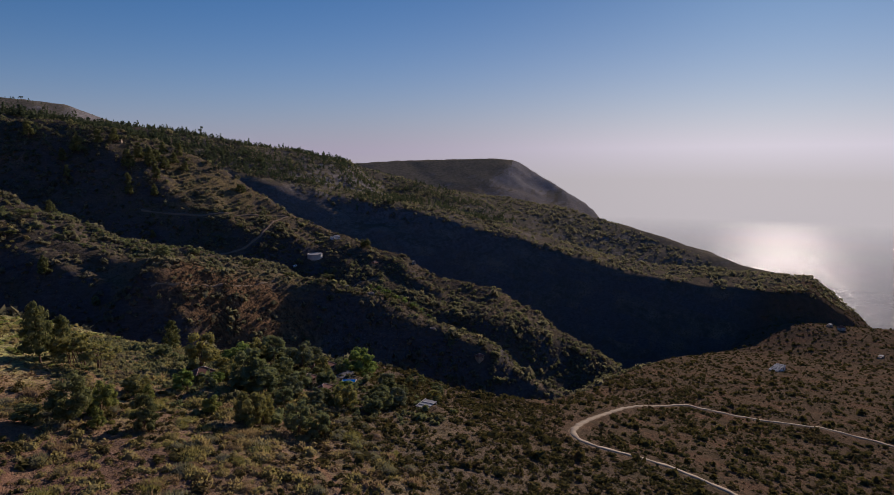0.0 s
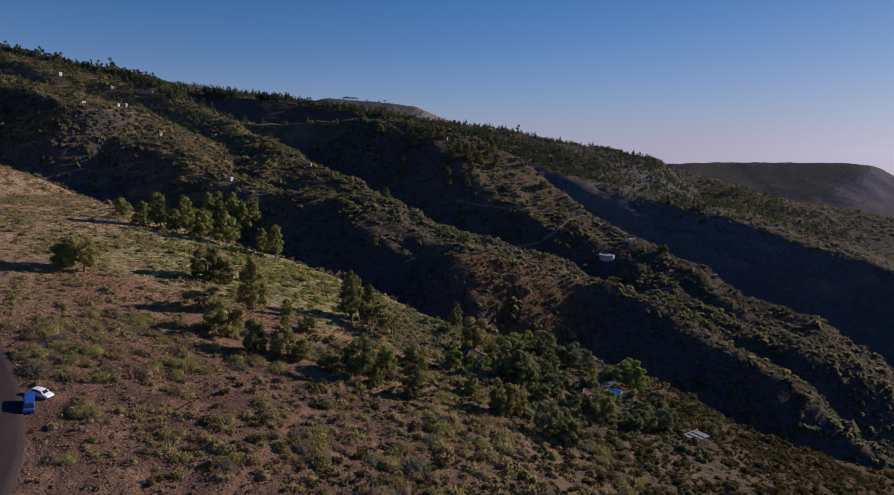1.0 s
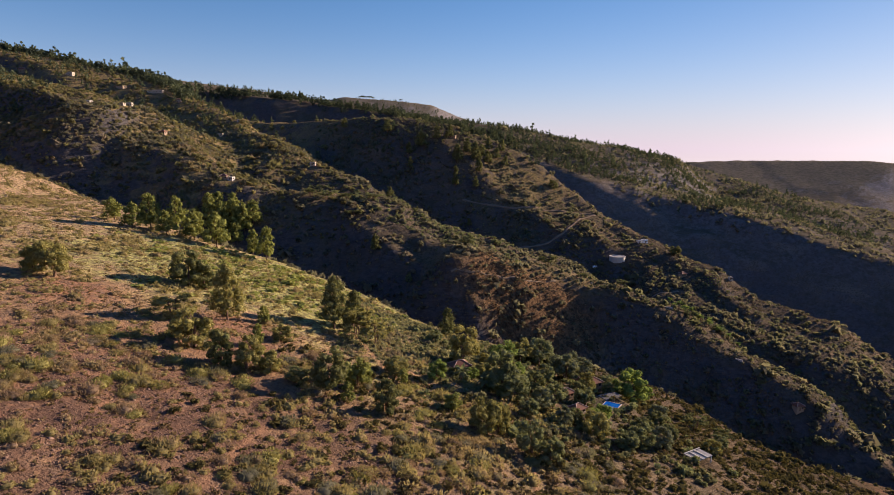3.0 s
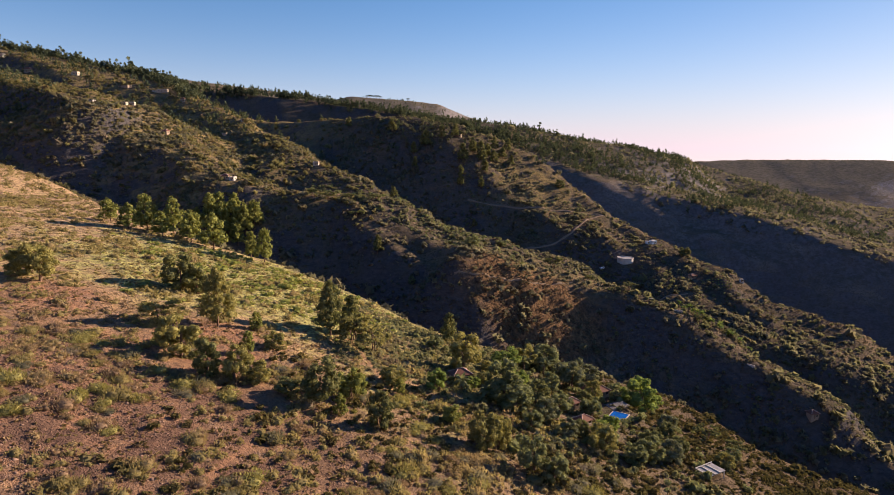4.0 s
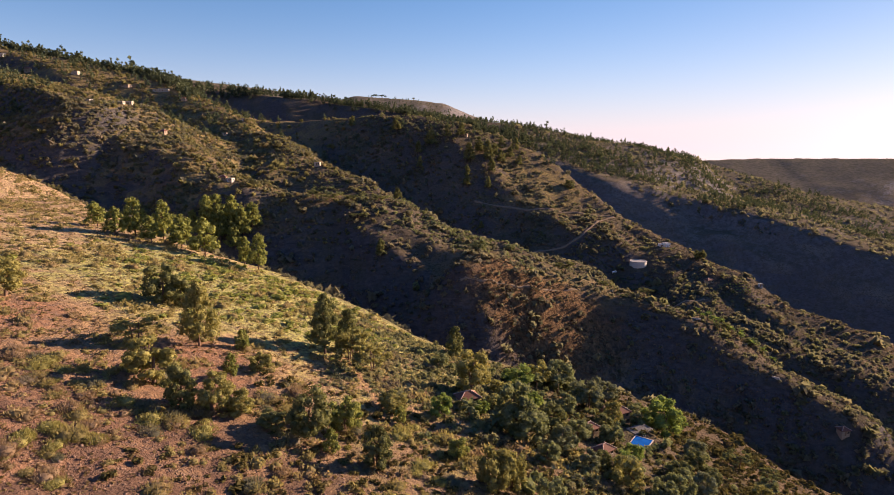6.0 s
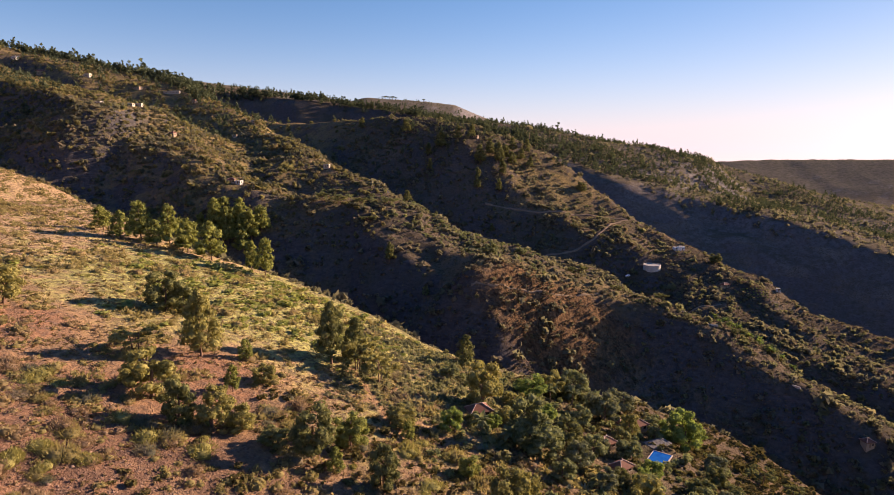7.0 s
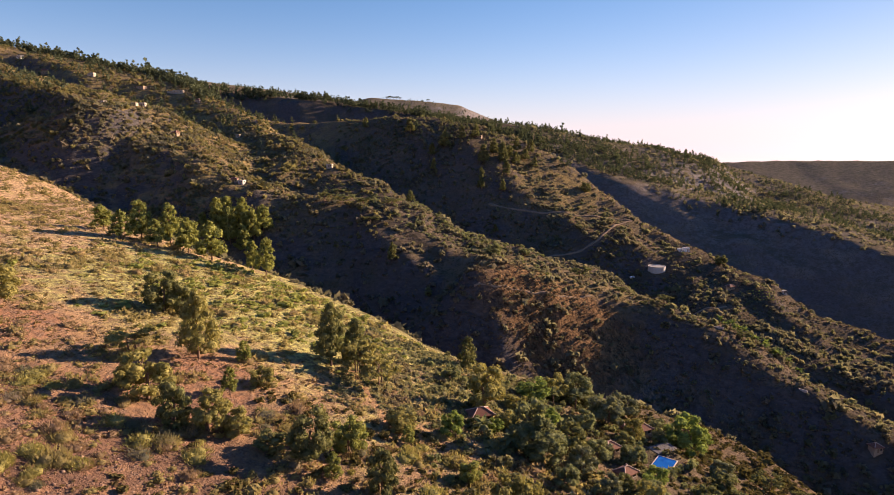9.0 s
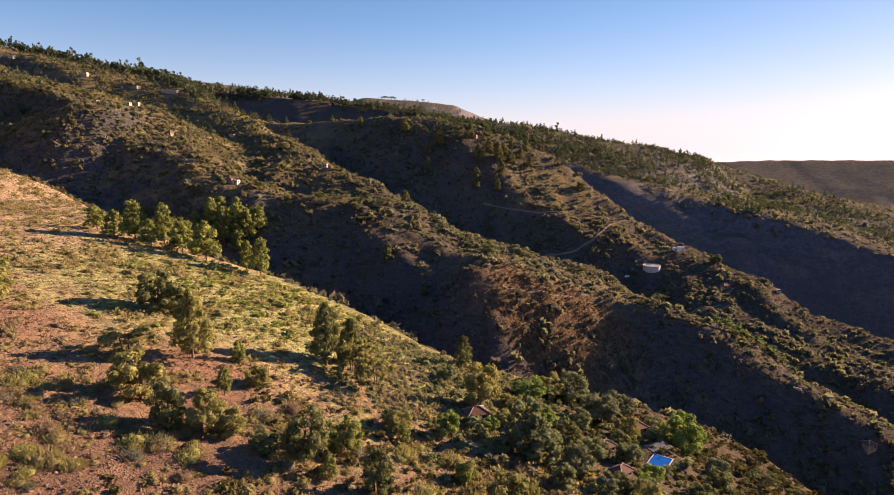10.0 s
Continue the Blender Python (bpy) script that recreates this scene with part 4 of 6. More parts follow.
def pine_arrays(seed, tiers, per, card):
    """A far conifer one unit high: tapered stem and ragged tiers."""
    rng = np.random.default_rng(seed)
    c = []
    for k in range(tiers):
        t = (k + 0.6) / tiers
        for q in range(2 if t < 0.7 else 1):
            a = rng.uniform(0, 6.283)
            r = 0.22 * (1 - t) ** 0.7
            c.append((r * math.cos(a), r * math.sin(a), 0.2 + 0.78 * t))
    c = np.array(c)
    v, f = leaf_cards(rng, c, 0.25 * (1.12 - c[:, 2]) + 0.03, per, card * 1.2, 0.8)
    return join([(v, f), tube([(0, 0, -0.05), (0.01, 0, 0.8)], [0.022, 0.006], 3)])


FAR_PINE = [pine_arrays(500 + k, 3, 5, 0.19) for k in range(6)]


def woods():
    def on_far(x, y, r):
        d = along(x, y, FAR_RIM)[0]
        return (d < 6) & (r.uniform(0, 1, len(x)) < np.clip(1.15 - x / 1200, 0.2, 0.95) * (0.2 + 0.75 * (patchy(x, y, 70, 81) > 0.46)))
    x, y, rng = sow(21, 16000, -260, 950, 900, 1750, on_far)
    scatter("pine_wood", FAR_PINE, x, y, 4.5 + rng.gamma(4, 1.2, len(x)), FAR_LEAF, "distant dark pine wood along the ridges", "pine wood", 22, 1.0)
    x, y, rng = sow(27, 7500, -760, 200, 1200, 1640, lambda x, y, r: (np.abs(along(x, y, FAR_RIM)[0] + 8) < 30) & (r.uniform(0, 1, len(x)) < 0.3 + 0.6 * (patchy(x, y, 50, 89) > 0.5)))
    scatter("pine_wood", FAR_PINE, x, y, rng.uniform(13, 22, len(x)), FAR_LEAF, "row of dark pines along the far ridge", "pine wood", 28, 1.0)
    x, y, rng = sow(23, 2600, -1100, 300, 1900, 3600, lambda x, y, r: patchy(x, y, 200, 83) > 0.5)
    scatter("pine_wood", FAR_PINE, x, y, rng.uniform(8, 15, len(x)), FAR_LEAF, "distant dark pine wood on the high slope", "pine wood", 24, 1.0)
    x, y, rng = sow(25, 3400, -900, 140, 600, 1150, lambda x, y, r: (patchy(x, y, 90, 85) > 0.55) & (r.uniform(0, 1, len(x)) < 0.5))
    scatter("pine_wood", FAR_PINE, x, y, rng.uniform(6, 12, len(x)), FAR_LEAF, "scattered dark pines on the spur tops", "pine wood", 26, 1.0)
    x, y, rng = sow(47, 9000, -760, -330, 800, 1060, lambda x, y, r: (np.abs(along(x, y, HOUSE_SPUR)[0] + 14) < 30) & (r.uniform(0, 1, len(x)) < 0.25 + 0.5 * patchy(x, y, 60, 111)))
    scatter("pine_wood", FAR_PINE, x, y, 5.0 + rng.gamma(3, 1.5, len(x)), FAR_LEAF, "dark pine wood along the crest above the hill houses", "pine wood", 48, 1.0)


woods()


# ---- building blocks ----
def part(name, data, material, parent, label=""):
    """One mesh part under a thing; data is a bmesh or a pair of arrays."""
    if isinstance(data, bmesh.types.BMesh):
        me = bpy.data.meshes.new(name)
        bmesh.ops.recalc_face_normals(data, faces=data.faces)
        data.to_mesh(me)
        data.free()
        me.materials.append(material)
    elif isinstance(data, tuple):
        me = sheet(name, data[0], data[1], [material])
    else:
        me = data
    ob = new(name, me)
    ob.parent = parent
    if label:
        ob["label"] = label
    return ob


def ground_z(x, y):
    return float(height(np.array([float(x)]), np.array([float(y)]))[0]) + SEA_DROP


def base(name, x, y, yaw=0.0, label="", category="", group="", z=None):
    ob = new(name)
    ob.empty_display_size = 0.5
    ob.matrix_world = pose(x, y, ground_z(x, y) if z is None else z, 0, 0, yaw)
    return tagged(ob, label, category, group)


def box(bm, x0, x1, y0, y1, z0, z1, bevel=0.0):
    r = bmesh.ops.create_cube(bm, size=1.0)
    vs = r["verts"]
    for v in vs:
        v.co = Vector(((x0 + x1) / 2 + v.co.x * (x1 - x0), (y0 + y1) / 2 + v.co.y * (y1 - y0), (z0 + z1) / 2 + v.co.z * (z1 - z0)))
    if bevel:
        es = {e for v in vs for e in v.link_edges}
        bmesh.ops.bevel(bm, geom=list(es), offset=bevel, segments=2, affect="EDGES", profile=0.6)
    return bm


def block(*dims, bevel=0.0):
    return box(bmesh.new(), *dims, bevel=bevel)


# ---- trees ----
def crown_pine(seed, lean, per):
    """Ragged whorls of limbs, longer on one side, with gaps between them."""
    rng = np.random.default_rng(seed)
    c, r = [], []
    side = rng.uniform(0, 6.283)
    levels = 6
    for k in range(levels):
        t = 0.2 + 0.66 * k / (levels - 1) + rng.uniform(-0.03, 0.03)
        limbs = 5 if t < 0.62 else 4 if t < 0.8 else 3
        turn = rng.uniform(0, 6.283)
        for q in range(limbs):
            a = turn + 6.283 * (q + rng.uniform(-0.3, 0.3)) / limbs
            reach = 0.43 * (1 - t ** 2.2) ** 0.8 * rng.uniform(0.5, 1.1) * (0.86 + 0.2 * math.cos(a - side))
            size = rng.uniform(0.10, 0.155) * (1.12 - 0.35 * t)
            c.append((reach * math.cos(a) + lean * t, reach * math.sin(a), t + 0.1 * reach + rng.uniform(-0.03, 0.03)))
            r.append(size)
        c.append((0.06 * math.cos(turn) + lean * t, 0.06 * math.sin(turn), t + 0.05))
        r.append(0.13 * (1.1 - 0.4 * t))
    c.append((lean, 0.0, 0.94))
    r.append(0.07)
    c, r = np.array(c), np.array(r)
    parts = [leaf_cards(rng, c, r, per, 0.34 / math.sqrt(per) + 0.008, 0.6, 0.74)] + [lump(rng, q, s * 0.82, 0.55) for q, s in zip(c, r)]
    return join(parts), c


def crown_round(seed, lean, per):
    """A broad dome that reaches down almost to the ground."""
    rng = np.random.default_rng(seed)
    n = 44
    t = np.concatenate([rng.uniform(0.12, 0.6, n // 2), rng.uniform(0.35, 0.92, n - n // 2)])
    wide = 0.39 * np.where(t > 0.38, np.sqrt(np.maximum(1 - ((t - 0.38) / 0.62) ** 2, 0.02)), 0.78 + 0.22 * t / 0.38)
    a, q = rng.uniform(0, 6.283, n), wide * np.sqrt(rng.uniform(0.25, 1, n))
    c = np.c_[q * np.cos(a) + lean * t, q * np.sin(a), t]
    r = rng.uniform(0.09, 0.15, n)
    parts = [leaf_cards(rng, c, r, per, 0.36 / math.sqrt(per) + 0.008, 0.8, 0.76)] + [lump(rng, q, s * 0.86, 0.8) for q, s in zip(c, r)]
    return join(parts), c


def crown_umbrella(seed, lean, per):
    rng = np.random.default_rng(seed)
    n = 34
    a, q = rng.uniform(0, 6.283, n), 0.48 * np.sqrt(rng.uniform(0.02, 1, n))
    c = np.c_[q * np.cos(a) + lean, q * np.sin(a), 0.82 - 0.9 * q ** 2 + rng.uniform(-0.32, 0.08, n)]
    r = rng.uniform(0.08, 0.13, n)
    parts = [leaf_cards(rng, c, r, 38, 0.06, 0.5)] + [lump(rng, p, s * 0.7, 0.45) for p, s in zip(c, r)]
    return join(parts), c


def stem(seed, tips, lean, stems=1, fork=0.2, thick=0.03, crest=0.85):
    rng = np.random.default_rng(seed + 7)
    parts = []
    top = np.array([lean * crest, 0, crest])
    for k in range(stems):
        off = np.array([rng.uniform(-0.05, 0.05), rng.uniform(-0.05, 0.05), 0]) * (stems > 1) * 2
        mid = np.array([lean * 0.4, 0, 0.45]) + off * 1.6
        parts.append(tube([off + (0, 0, -0.06), off * 1.2 + (lean * 0.1, 0, 0.1), mid, top + off * 2], [thick * 1.35, thick, thick * 0.7, thick * 0.15], 7))
    for tip in tips[:: max(1, len(tips) // 12)]:
        z0 = max(fork, tip[2] - 0.16)
        start = np.array([lean * z0, 0, z0])
        parts.append(tube([start, (start + tip) / 2 + (0, 0, -0.02), tip], [thick * 0.5, thick * 0.32, thick * 0.12], 4))
    return join(parts)


TREE_MESHES = {}


def tree_mesh(kind, variant, leaf, per):
    key = (kind, variant, leaf.name, per)
    if key not in TREE_MESHES:
        seed = 1000 + 37 * variant + {"pine": 0, "round": 300, "umbrella": 600}[kind]
        lean = ((variant % 3) - 1) * 0.08 * (2.2 if kind == "umbrella" else 1)
        (v, f), tips = {"pine": crown_pine, "round": crown_round, "umbrella": crown_umbrella}[kind](seed, lean, per)
        trunk = stem(seed, tips, lean, {"pine": 1, "round": 2, "umbrella": 3}[kind], 0.18, {"pine": 0.022, "round": 0.026, "umbrella": 0.018}[kind], {"pine": 0.85, "round": 0.55, "umbrella": 0.7}[kind])
        TREE_MESHES[key] = (sheet("crown", v, f, [leaf]), sheet("trunk", trunk[0], trunk[1], [BARK]))
    return TREE_MESHES[key]


def tree(name, kind, variant, x, y, h, w, leaf, label, category, group):
    ob = base(name, x, y, (variant * 71 + int(x) * 13) % 360, label, category, group)
    ob.scale = (w * 1.1, w * 1.1, h * 1.06)
    crown, trunk = tree_mesh(kind, variant, leaf, 70 if y < 240 else 36)
    part("trunk", trunk, None, ob, "brown bark")
    part("crown", crown, None, ob)
    return ob


PINES_ON_RIM = [(-162, 271, 9.5, 7.5), (-146, 256, 10.5, 7.5), (-140, 262, 14.5, 9), (-129, 254, 10, 7.5), (-129, 266, 15.5, 8.5), (-117, 257, 12.5, 9), (-105, 253, 14, 10), (-88, 254, 10.5, 6), (-80, 248, 13.5, 7.5)]
PINES_IN_RAVINE = [(-156, 389, 24, 10), (-148, 388, 25, 10), (-141, 391, 24, 10), (-133, 391, 22, 10), (-128, 396, 18, 9), (-153, 396, 21, 10), (-160, 398, 17, 9), (-143, 400, 18, 9), (-166, 392, 14, 8), (-137, 385, 17, 9)]
for k, (x, y, h, w) in enumerate(PINES_ON_RIM):
    tree("pine_tree", "pine", k % 5, x, y, h * 1.2, w * 1.45, PINE_LEAF, "sunlit green pine on the edge of the dry slope", "pine tree", "pines on the rim")
for k, (x, y, h, w) in enumerate(PINES_IN_RAVINE):
    tree("pine_tree", "pine", (k + 2) % 5, x, y, h, w * 1.5, PINE_LEAF, "tall green pine rising from the ravine side", "pine tree", "pines in the ravine")
OLIVE_LEAF = leaf_material("olive_leaves", (0.125, 0.118, 0.044), (0.34, 0.305, 0.108), None, 0.3)
DARK_LEAF = leaf_material("dark_tree_leaves", (0.066, 0.076, 0.034), (0.215, 0.212, 0.085), None, 0.25)
GREY_LEAF = leaf_material("grey_green_leaves", (0.085, 0.095, 0.052), (0.24, 0.245, 0.135), None, 0.25)
UPPER_SLOPE = [
    ("round", 0, -89, 175, 12.0, 12.5, DARK_LEAF, "dark round evergreen tree on the dry slope"),
    ("round", 1, -84, 177, 9.5, 9.5, DARK_LEAF, "dark round evergreen tree beside a taller one"),
    ("pine", 1, -64.5, 143, 17, 11.5, OLIVE_LEAF, "tall yellow-green pine on red earth"),
    ("umbrella", 1, -79, 139, 7.6, 11, OLIVE_LEAF, "half-bare spreading tree with pale branches"),
    ("round", 4, -66.5, 120, 10.5, 11, OLIVE_LEAF, "broad olive-green tree with low branches"),
    ("round", 1, -56, 111, 9.4, 7.6, DARK_LEAF, "dark round tree on red earth"),
    ("round", 4, -49, 112, 8.6, 8.2, OLIVE_LEAF, "sunlit olive-green small tree"),
    ("round", 1, -44, 113, 5.4, 6.2, OLIVE_LEAF, "low sunlit olive-green bushy tree"),
    ("pine", 2, -54.5, 148, 6.0, 4.4, PINE_LEAF, "young green pine on the dry slope"),
    ("pine", 3, -51.5, 129, 6.4, 4.8, PINE_LEAF, "young green pine on the dry slope"),
    ("round", 2, -46.5, 137, 5.2, 6.4, OLIVE_LEAF, "rounded yellow-green bushy tree on the dry slope"),
    ("pine", 0, -35, 163, 18.0, 11.5, DARK_LEAF, "tall dark pine at the edge of the slope"),
    ("pine", 3, -29.5, 170, 13.5, 9.5, DARK_LEAF, "dark pine at the edge of the slope"),
]
LOWER_SLOPE = [
    ("umbrella", 2, -24, 160, 11.5, 11, OLIVE_LEAF, "leaning tree with reddish bare trunks"),
    ("umbrella", 0, -20, 157, 10.0, 10, OLIVE_LEAF, "leaning tree with reddish bare trunks"),
    ("umbrella", 1, -27, 163, 10.5, 9, OLIVE_LEAF, "leaning tree with reddish bare trunks"),
    ("round", 4, -28, 108.5, 11.0, 9.6, DARK_LEAF, "dense dark green round tree"),
    ("round", 2, -21.5, 117, 8.2, 7.8, PINE_LEAF, "green bushy tree beside a larger one"),
    ("round", 4, -36, 109, 4.2, 6.6, DARK_LEAF, "low dark bushy tree"),
    ("round", 1, -13.4, 105, 8.2, 6.6, DARK_LEAF, "compact dark green round tree"),
    ("pine", 1, -23, 106, 5.5, 4.2, PINE_LEAF, "young bright green pine beside a dense round tree"),
    ("pine", 2, 6, 196, 11.5, 8, DARK_LEAF, "lone dark pine on the rim of the ravine"),
    ("round", 3, 0, 137, 6.4, 6.2, BANANA_LEAF, "bright green garden tree near a house"),
    ("round", 4, 10, 160, 13.0, 11.5, OLIVE_LEAF, "tall yellow-green tree behind a tiled roof"),
    ("round", 2, -121, 151, 12.0, 11.5, OLIVE_LEAF, "broad olive-green tree on the dry slope"),
    ("round", 0, -127, 153, 9.0, 9, OLIVE_LEAF, "olive-green tree beside a broader one"),
    ("round", 3, -12, 134, 5.0, 8.0, OLIVE_LEAF, "low broad olive bush beside a path"),
    ("pine", 4, -10, 128, 4.5, 4.0, PINE_LEAF, "young green pine on the dry slope"),
    ("round", 1, 4, 118, 4.6, 5.4, PINE_LEAF, "small green tree on the dry slope"),
    ("round", 2, 11.6, 107.5, 10.0, 8.6, OLIVE_LEAF, "yellow-green bushy tree below the gardens"),
    ("round", 0, 15.5, 110, 8.0, 6.4, OLIVE_LEAF, "yellow-green bushy tree below the gardens"),
    ("round", 4, 22.6, 101.5, 9.0, 7.4, GARDEN_LEAF, "green bushy tree below the gardens"),
    ("round", 3, 27.5, 99, 7.0, 6.4, GARDEN_LEAF, "green bushy tree below the gardens"),
]
for kind, v, x, y, h, w, leaf, label in UPPER_SLOPE + LOWER_SLOPE:
    tree("pine_tree" if kind == "pine" else "tree", kind, v, x, y, h, w, leaf, label, "pine tree" if kind == "pine" else "tree", "trees on the slope")

GARDEN_TREES = [(20, 140, 13, 11), (6, 146, 3.4, 4.6), (11.5, 147, 3.6, 4.6), (59, 175, 4.2, 4.6), (66, 174.5, 4.4, 5), (42, 151, 4.6, 5), (49, 151.5, 4.8, 5), (43, 135, 4.4, 5), (49, 136, 4.6, 5), (47, 126, 8, 8.5), (62, 130, 7, 8), (70, 133, 6, 7), (56, 124, 6, 7), (76, 142, 5, 6), (27, 184, 6.5, 11), (35, 193, 8, 10), (44, 196, 9.5, 12), (50, 178, 11.5, 11.5), (22, 139, 9, 13.5), (33, 151, 7, 8), (76, 178, 11.5, 13),
                (57, 173, 7, 6.5), (51, 152, 6, 7), (33, 138, 6.5, 7.5), (70, 185, 5.5, 8), (76, 152, 5, 6), (55, 145, 4.5, 6), (19, 168, 5, 7), (27, 128, 5, 6)]
MORE_GARDEN = [(62, 197, 7, 9), (40, 168, 6, 7), (52, 164, 5, 6), (28, 162, 6, 8), (16, 152, 4.5, 6), (39, 146, 6, 7), (38, 130, 5, 6), (50, 132, 5.5, 7), (66, 140, 5, 7), (86, 190, 5, 8), (90, 140, 4.5, 6),
               (97, 150, 4, 6), (82, 165, 5, 7), (0, 176, 5, 6)]
for k, (x, y, h, w) in enumerate(GARDEN_TREES + MORE_GARDEN):
    tree("garden_tree", "round", k % 5, x, y, h * 1.05, w * 1.05, (GARDEN_LEAF, DARK_LEAF, BANANA_LEAF, OLIVE_LEAF, GARDEN_LEAF, GREY_LEAF)[k % 6], ("leafy green garden tree", "dense dark green garden tree", "fresh bright green garden tree", "yellowish garden tree", "leafy green garden tree", "grey-green garden tree")[k % 6] + " round the pool houses", "tree", "garden trees")

HILL_TREES = [("pine", -37.6, 363.5, 12.5, 8), ("pine", -32, 455, 9, 8), ("umbrella", 84, 374, 9, 12), ("round", -14, 342, 5, 5), ("umbrella", -64, 424, 7, 10), ("umbrella", -79, 424, 7, 11), ("umbrella", -91, 422, 7, 11), ("umbrella", -56, 402, 5, 11), ("umbrella", -44, 431, 5, 9),
              ("umbrella", 105, 358, 5, 8), ("umbrella", 128, 345, 6, 9), ("round", 222, 478, 9, 11), ("round", 26, 367, 7, 11), ("pine", -7, 605, 17, 13), ("pine", -44, 636, 15, 12), ("pine", -98, 679, 13, 10),
              ("pine", 32, 584, 18, 14)]
MORE_HILL = [("pine", 64, 598, 13, 11), ("pine", 75, 612, 12, 10), ("pine", 83, 601, 11, 9), ("pine", 53, 571, 15, 11), ("pine", 28, 558, 12, 8), ("pine", 48, 557, 12, 8), ("round", 132, 583, 9, 12), ("pine", 39, 517, 8, 6), ("pine", -20, 598, 13, 9), ("pine", 50, 589, 19, 13), ("pine", 42, 596, 16, 12), ("pine", 58, 600, 14, 11), ("pine", 82, 625, 15, 10), ("pine", 29, 569, 11, 7), ("pine", -18, 582, 12, 7), ("pine", 67, 621, 14, 12), ("pine", 10, 612, 15, 10), ("pine", 24, 618, 14, 10),
             ("umbrella", 96, 165, 6.5, 8.5), ("umbrella", 104, 160, 5, 7), ("umbrella", 166, 322, 6, 8), ("round", 175, 335, 5, 9), ("round", 168, 345, 5, 10), ("round", 185, 322, 5, 9), ("round", 48, 385, 5, 9), ("round", 30, 392, 5, 8), ("pine", -10, 470, 8, 5)]
for k, (kind, x, y, h, w) in enumerate(HILL_TREES + MORE_HILL):
    label = {"pine": "dark pine on the ravine spur", "umbrella": "flat-topped dragon tree on the spur edge", "round": "bushy green tree on the spur"}[kind]
    tree({"pine": "pine_tree", "umbrella": "dragon_tree", "round": "tree"}[kind], kind, (k * 2) % 5 if kind != "umbrella" else 1, x, y, h, w, GARDEN_LEAF if kind == "round" and y < 400 else DARK_LEAF, label, "pine tree" if kind == "pine" else "tree", "trees on the spurs")


for k, (x, h, w) in enumerate([(-352, 15, 20), (-338, 19, 24), (-318, 16, 22), (-300, 19, 26), (-284, 15, 20), (-130, 14, 20)]):
    tree("pine_tree", "umbrella", 1, x, 3300, h, w, FAR_LEAF, "distant flat-topped pine on the far peak", "pine tree", "pines on the far peak")


# ---- single shrubs in front ----
def front_shrubs():
    kinds = [(SCRUB_LEAF, "rounded olive-green shrub on the dry slope"), (BROWN_LEAF, "olive-brown half-dry shrub on the dry slope"), (OLIVE_LEAF, "yellow-green shrub on the dry slope"), (HILL_LEAF, "grey-brown half-dry shrub on stony ground")]
    meshes = [[sheet("shrub", v, f, [leaf]) for v, f in FINE] for leaf, _ in kinds]
    rng = np.random.default_rng(77)
    n = 0
    while n < 275:
        x, y = rng.uniform(-112, 45), rng.uniform(50, 132)
        p = np.array([x]), np.array([y])
        if x < -68 and y < 72:
            continue
        if rng.uniform() > 0.12 + 0.88 * (patchy(*p, 22, 71)[0] > 0.5) or not clear(*p, 0.8)[0]:
            continue
        k = int(rng.integers(0, len(kinds)))
        s = min(rng.gamma(3, 1.2) + 2.1, 7.2)
        ob = new("shrub", meshes[k][int(rng.integers(0, len(FINE)))])
        ob.matrix_world = pose(x, y, ground_z(x, y) - 0.05 * s, 0, 0, rng.uniform(0, 360)) @ Matrix.Diagonal((s, s, s * rng.uniform(0.5, 0.8), 1))
        tagged(ob, kinds[k][1], "shrub", "shrubs on the slope")
        n += 1

    for k, (x, y, s) in enumerate(((-76.3, 61.6, 6.4), (-77.4, 64.6, 6.0), (-74.0, 62.2, 5.2), (-72.3, 46.2, 4.6), (-70.4, 47.2, 4.0), (-87.6, 81.8, 5.4), (-84.8, 82.6, 4.6), (-65.0, 79.2, 6.0), (-62.2, 78.4, 5.0),
                                   (-61.0, 59.8, 5.6), (-58.0, 60.6, 5.2), (-54.8, 61.2, 5.0), (-46.0, 56.2, 5.0), (-43.4, 57.0, 4.4), (-70.0, 97.8, 6.2), (-66.8, 96.6, 5.2))):
        kind = (2, 0, 0, 1)[k % 4]
        ob = new("shrub", meshes[kind][k % len(FINE)])
        ob.matrix_world = pose(x, y, ground_z(x, y) - 0.2, 0, 0, 50 * k) @ Matrix.Diagonal((s, s, s * 0.68, 1))
        tagged(ob, "large yellow-green shrub beside the parked vehicles" if k < 3 else kinds[kind][1], "shrub", "shrubs on the slope")


front_shrubs()


def agave(x, y, size, seed):
    rng = np.random.default_rng(seed)
    bm = bmesh.new()
    for k in range(16):
        a, tilt = 2.4 * k, rng.uniform(0.5, 1.25)
        out, up = Vector((math.cos(a), math.sin(a), 0)), Vector((0, 0, 1))
        side = out.cross(up) * 0.09
        tip = out * math.sin(tilt) + up * math.cos(tilt)
        mid = tip * 0.5 + out * 0.06
        vs = [bm.verts.new(q * size) for q in (side * 0.6, -side * 0.6, mid - side, mid + side, tip, mid - up * 0.05)]
        for f in ((0, 1, 2, 3), (3, 2, 4), (1, 0, 5), (0, 3, 5), (2, 1, 5), (3, 4, 5), (4, 2, 5)):
            bm.faces.new([vs[i] for i in f])
    me = bpy.data.meshes.new("agave")
    bm.to_mesh(me)
    bm.free()
    me.materials.append(AGAVE)
    ob = new("agave", me)
    ob.matrix_world = pose(x, y, ground_z(x, y) - 0.03, 0, 0, seed * 40)
    tagged(ob, "pale grey-green agave rosette in the garden", "agave", "garden agaves")


for k in range(26):
    rr = random.Random(900 + k)
    agave(rr.uniform(2, 34), rr.uniform(120, 150), rr.uniform(0.9, 1.7), k)


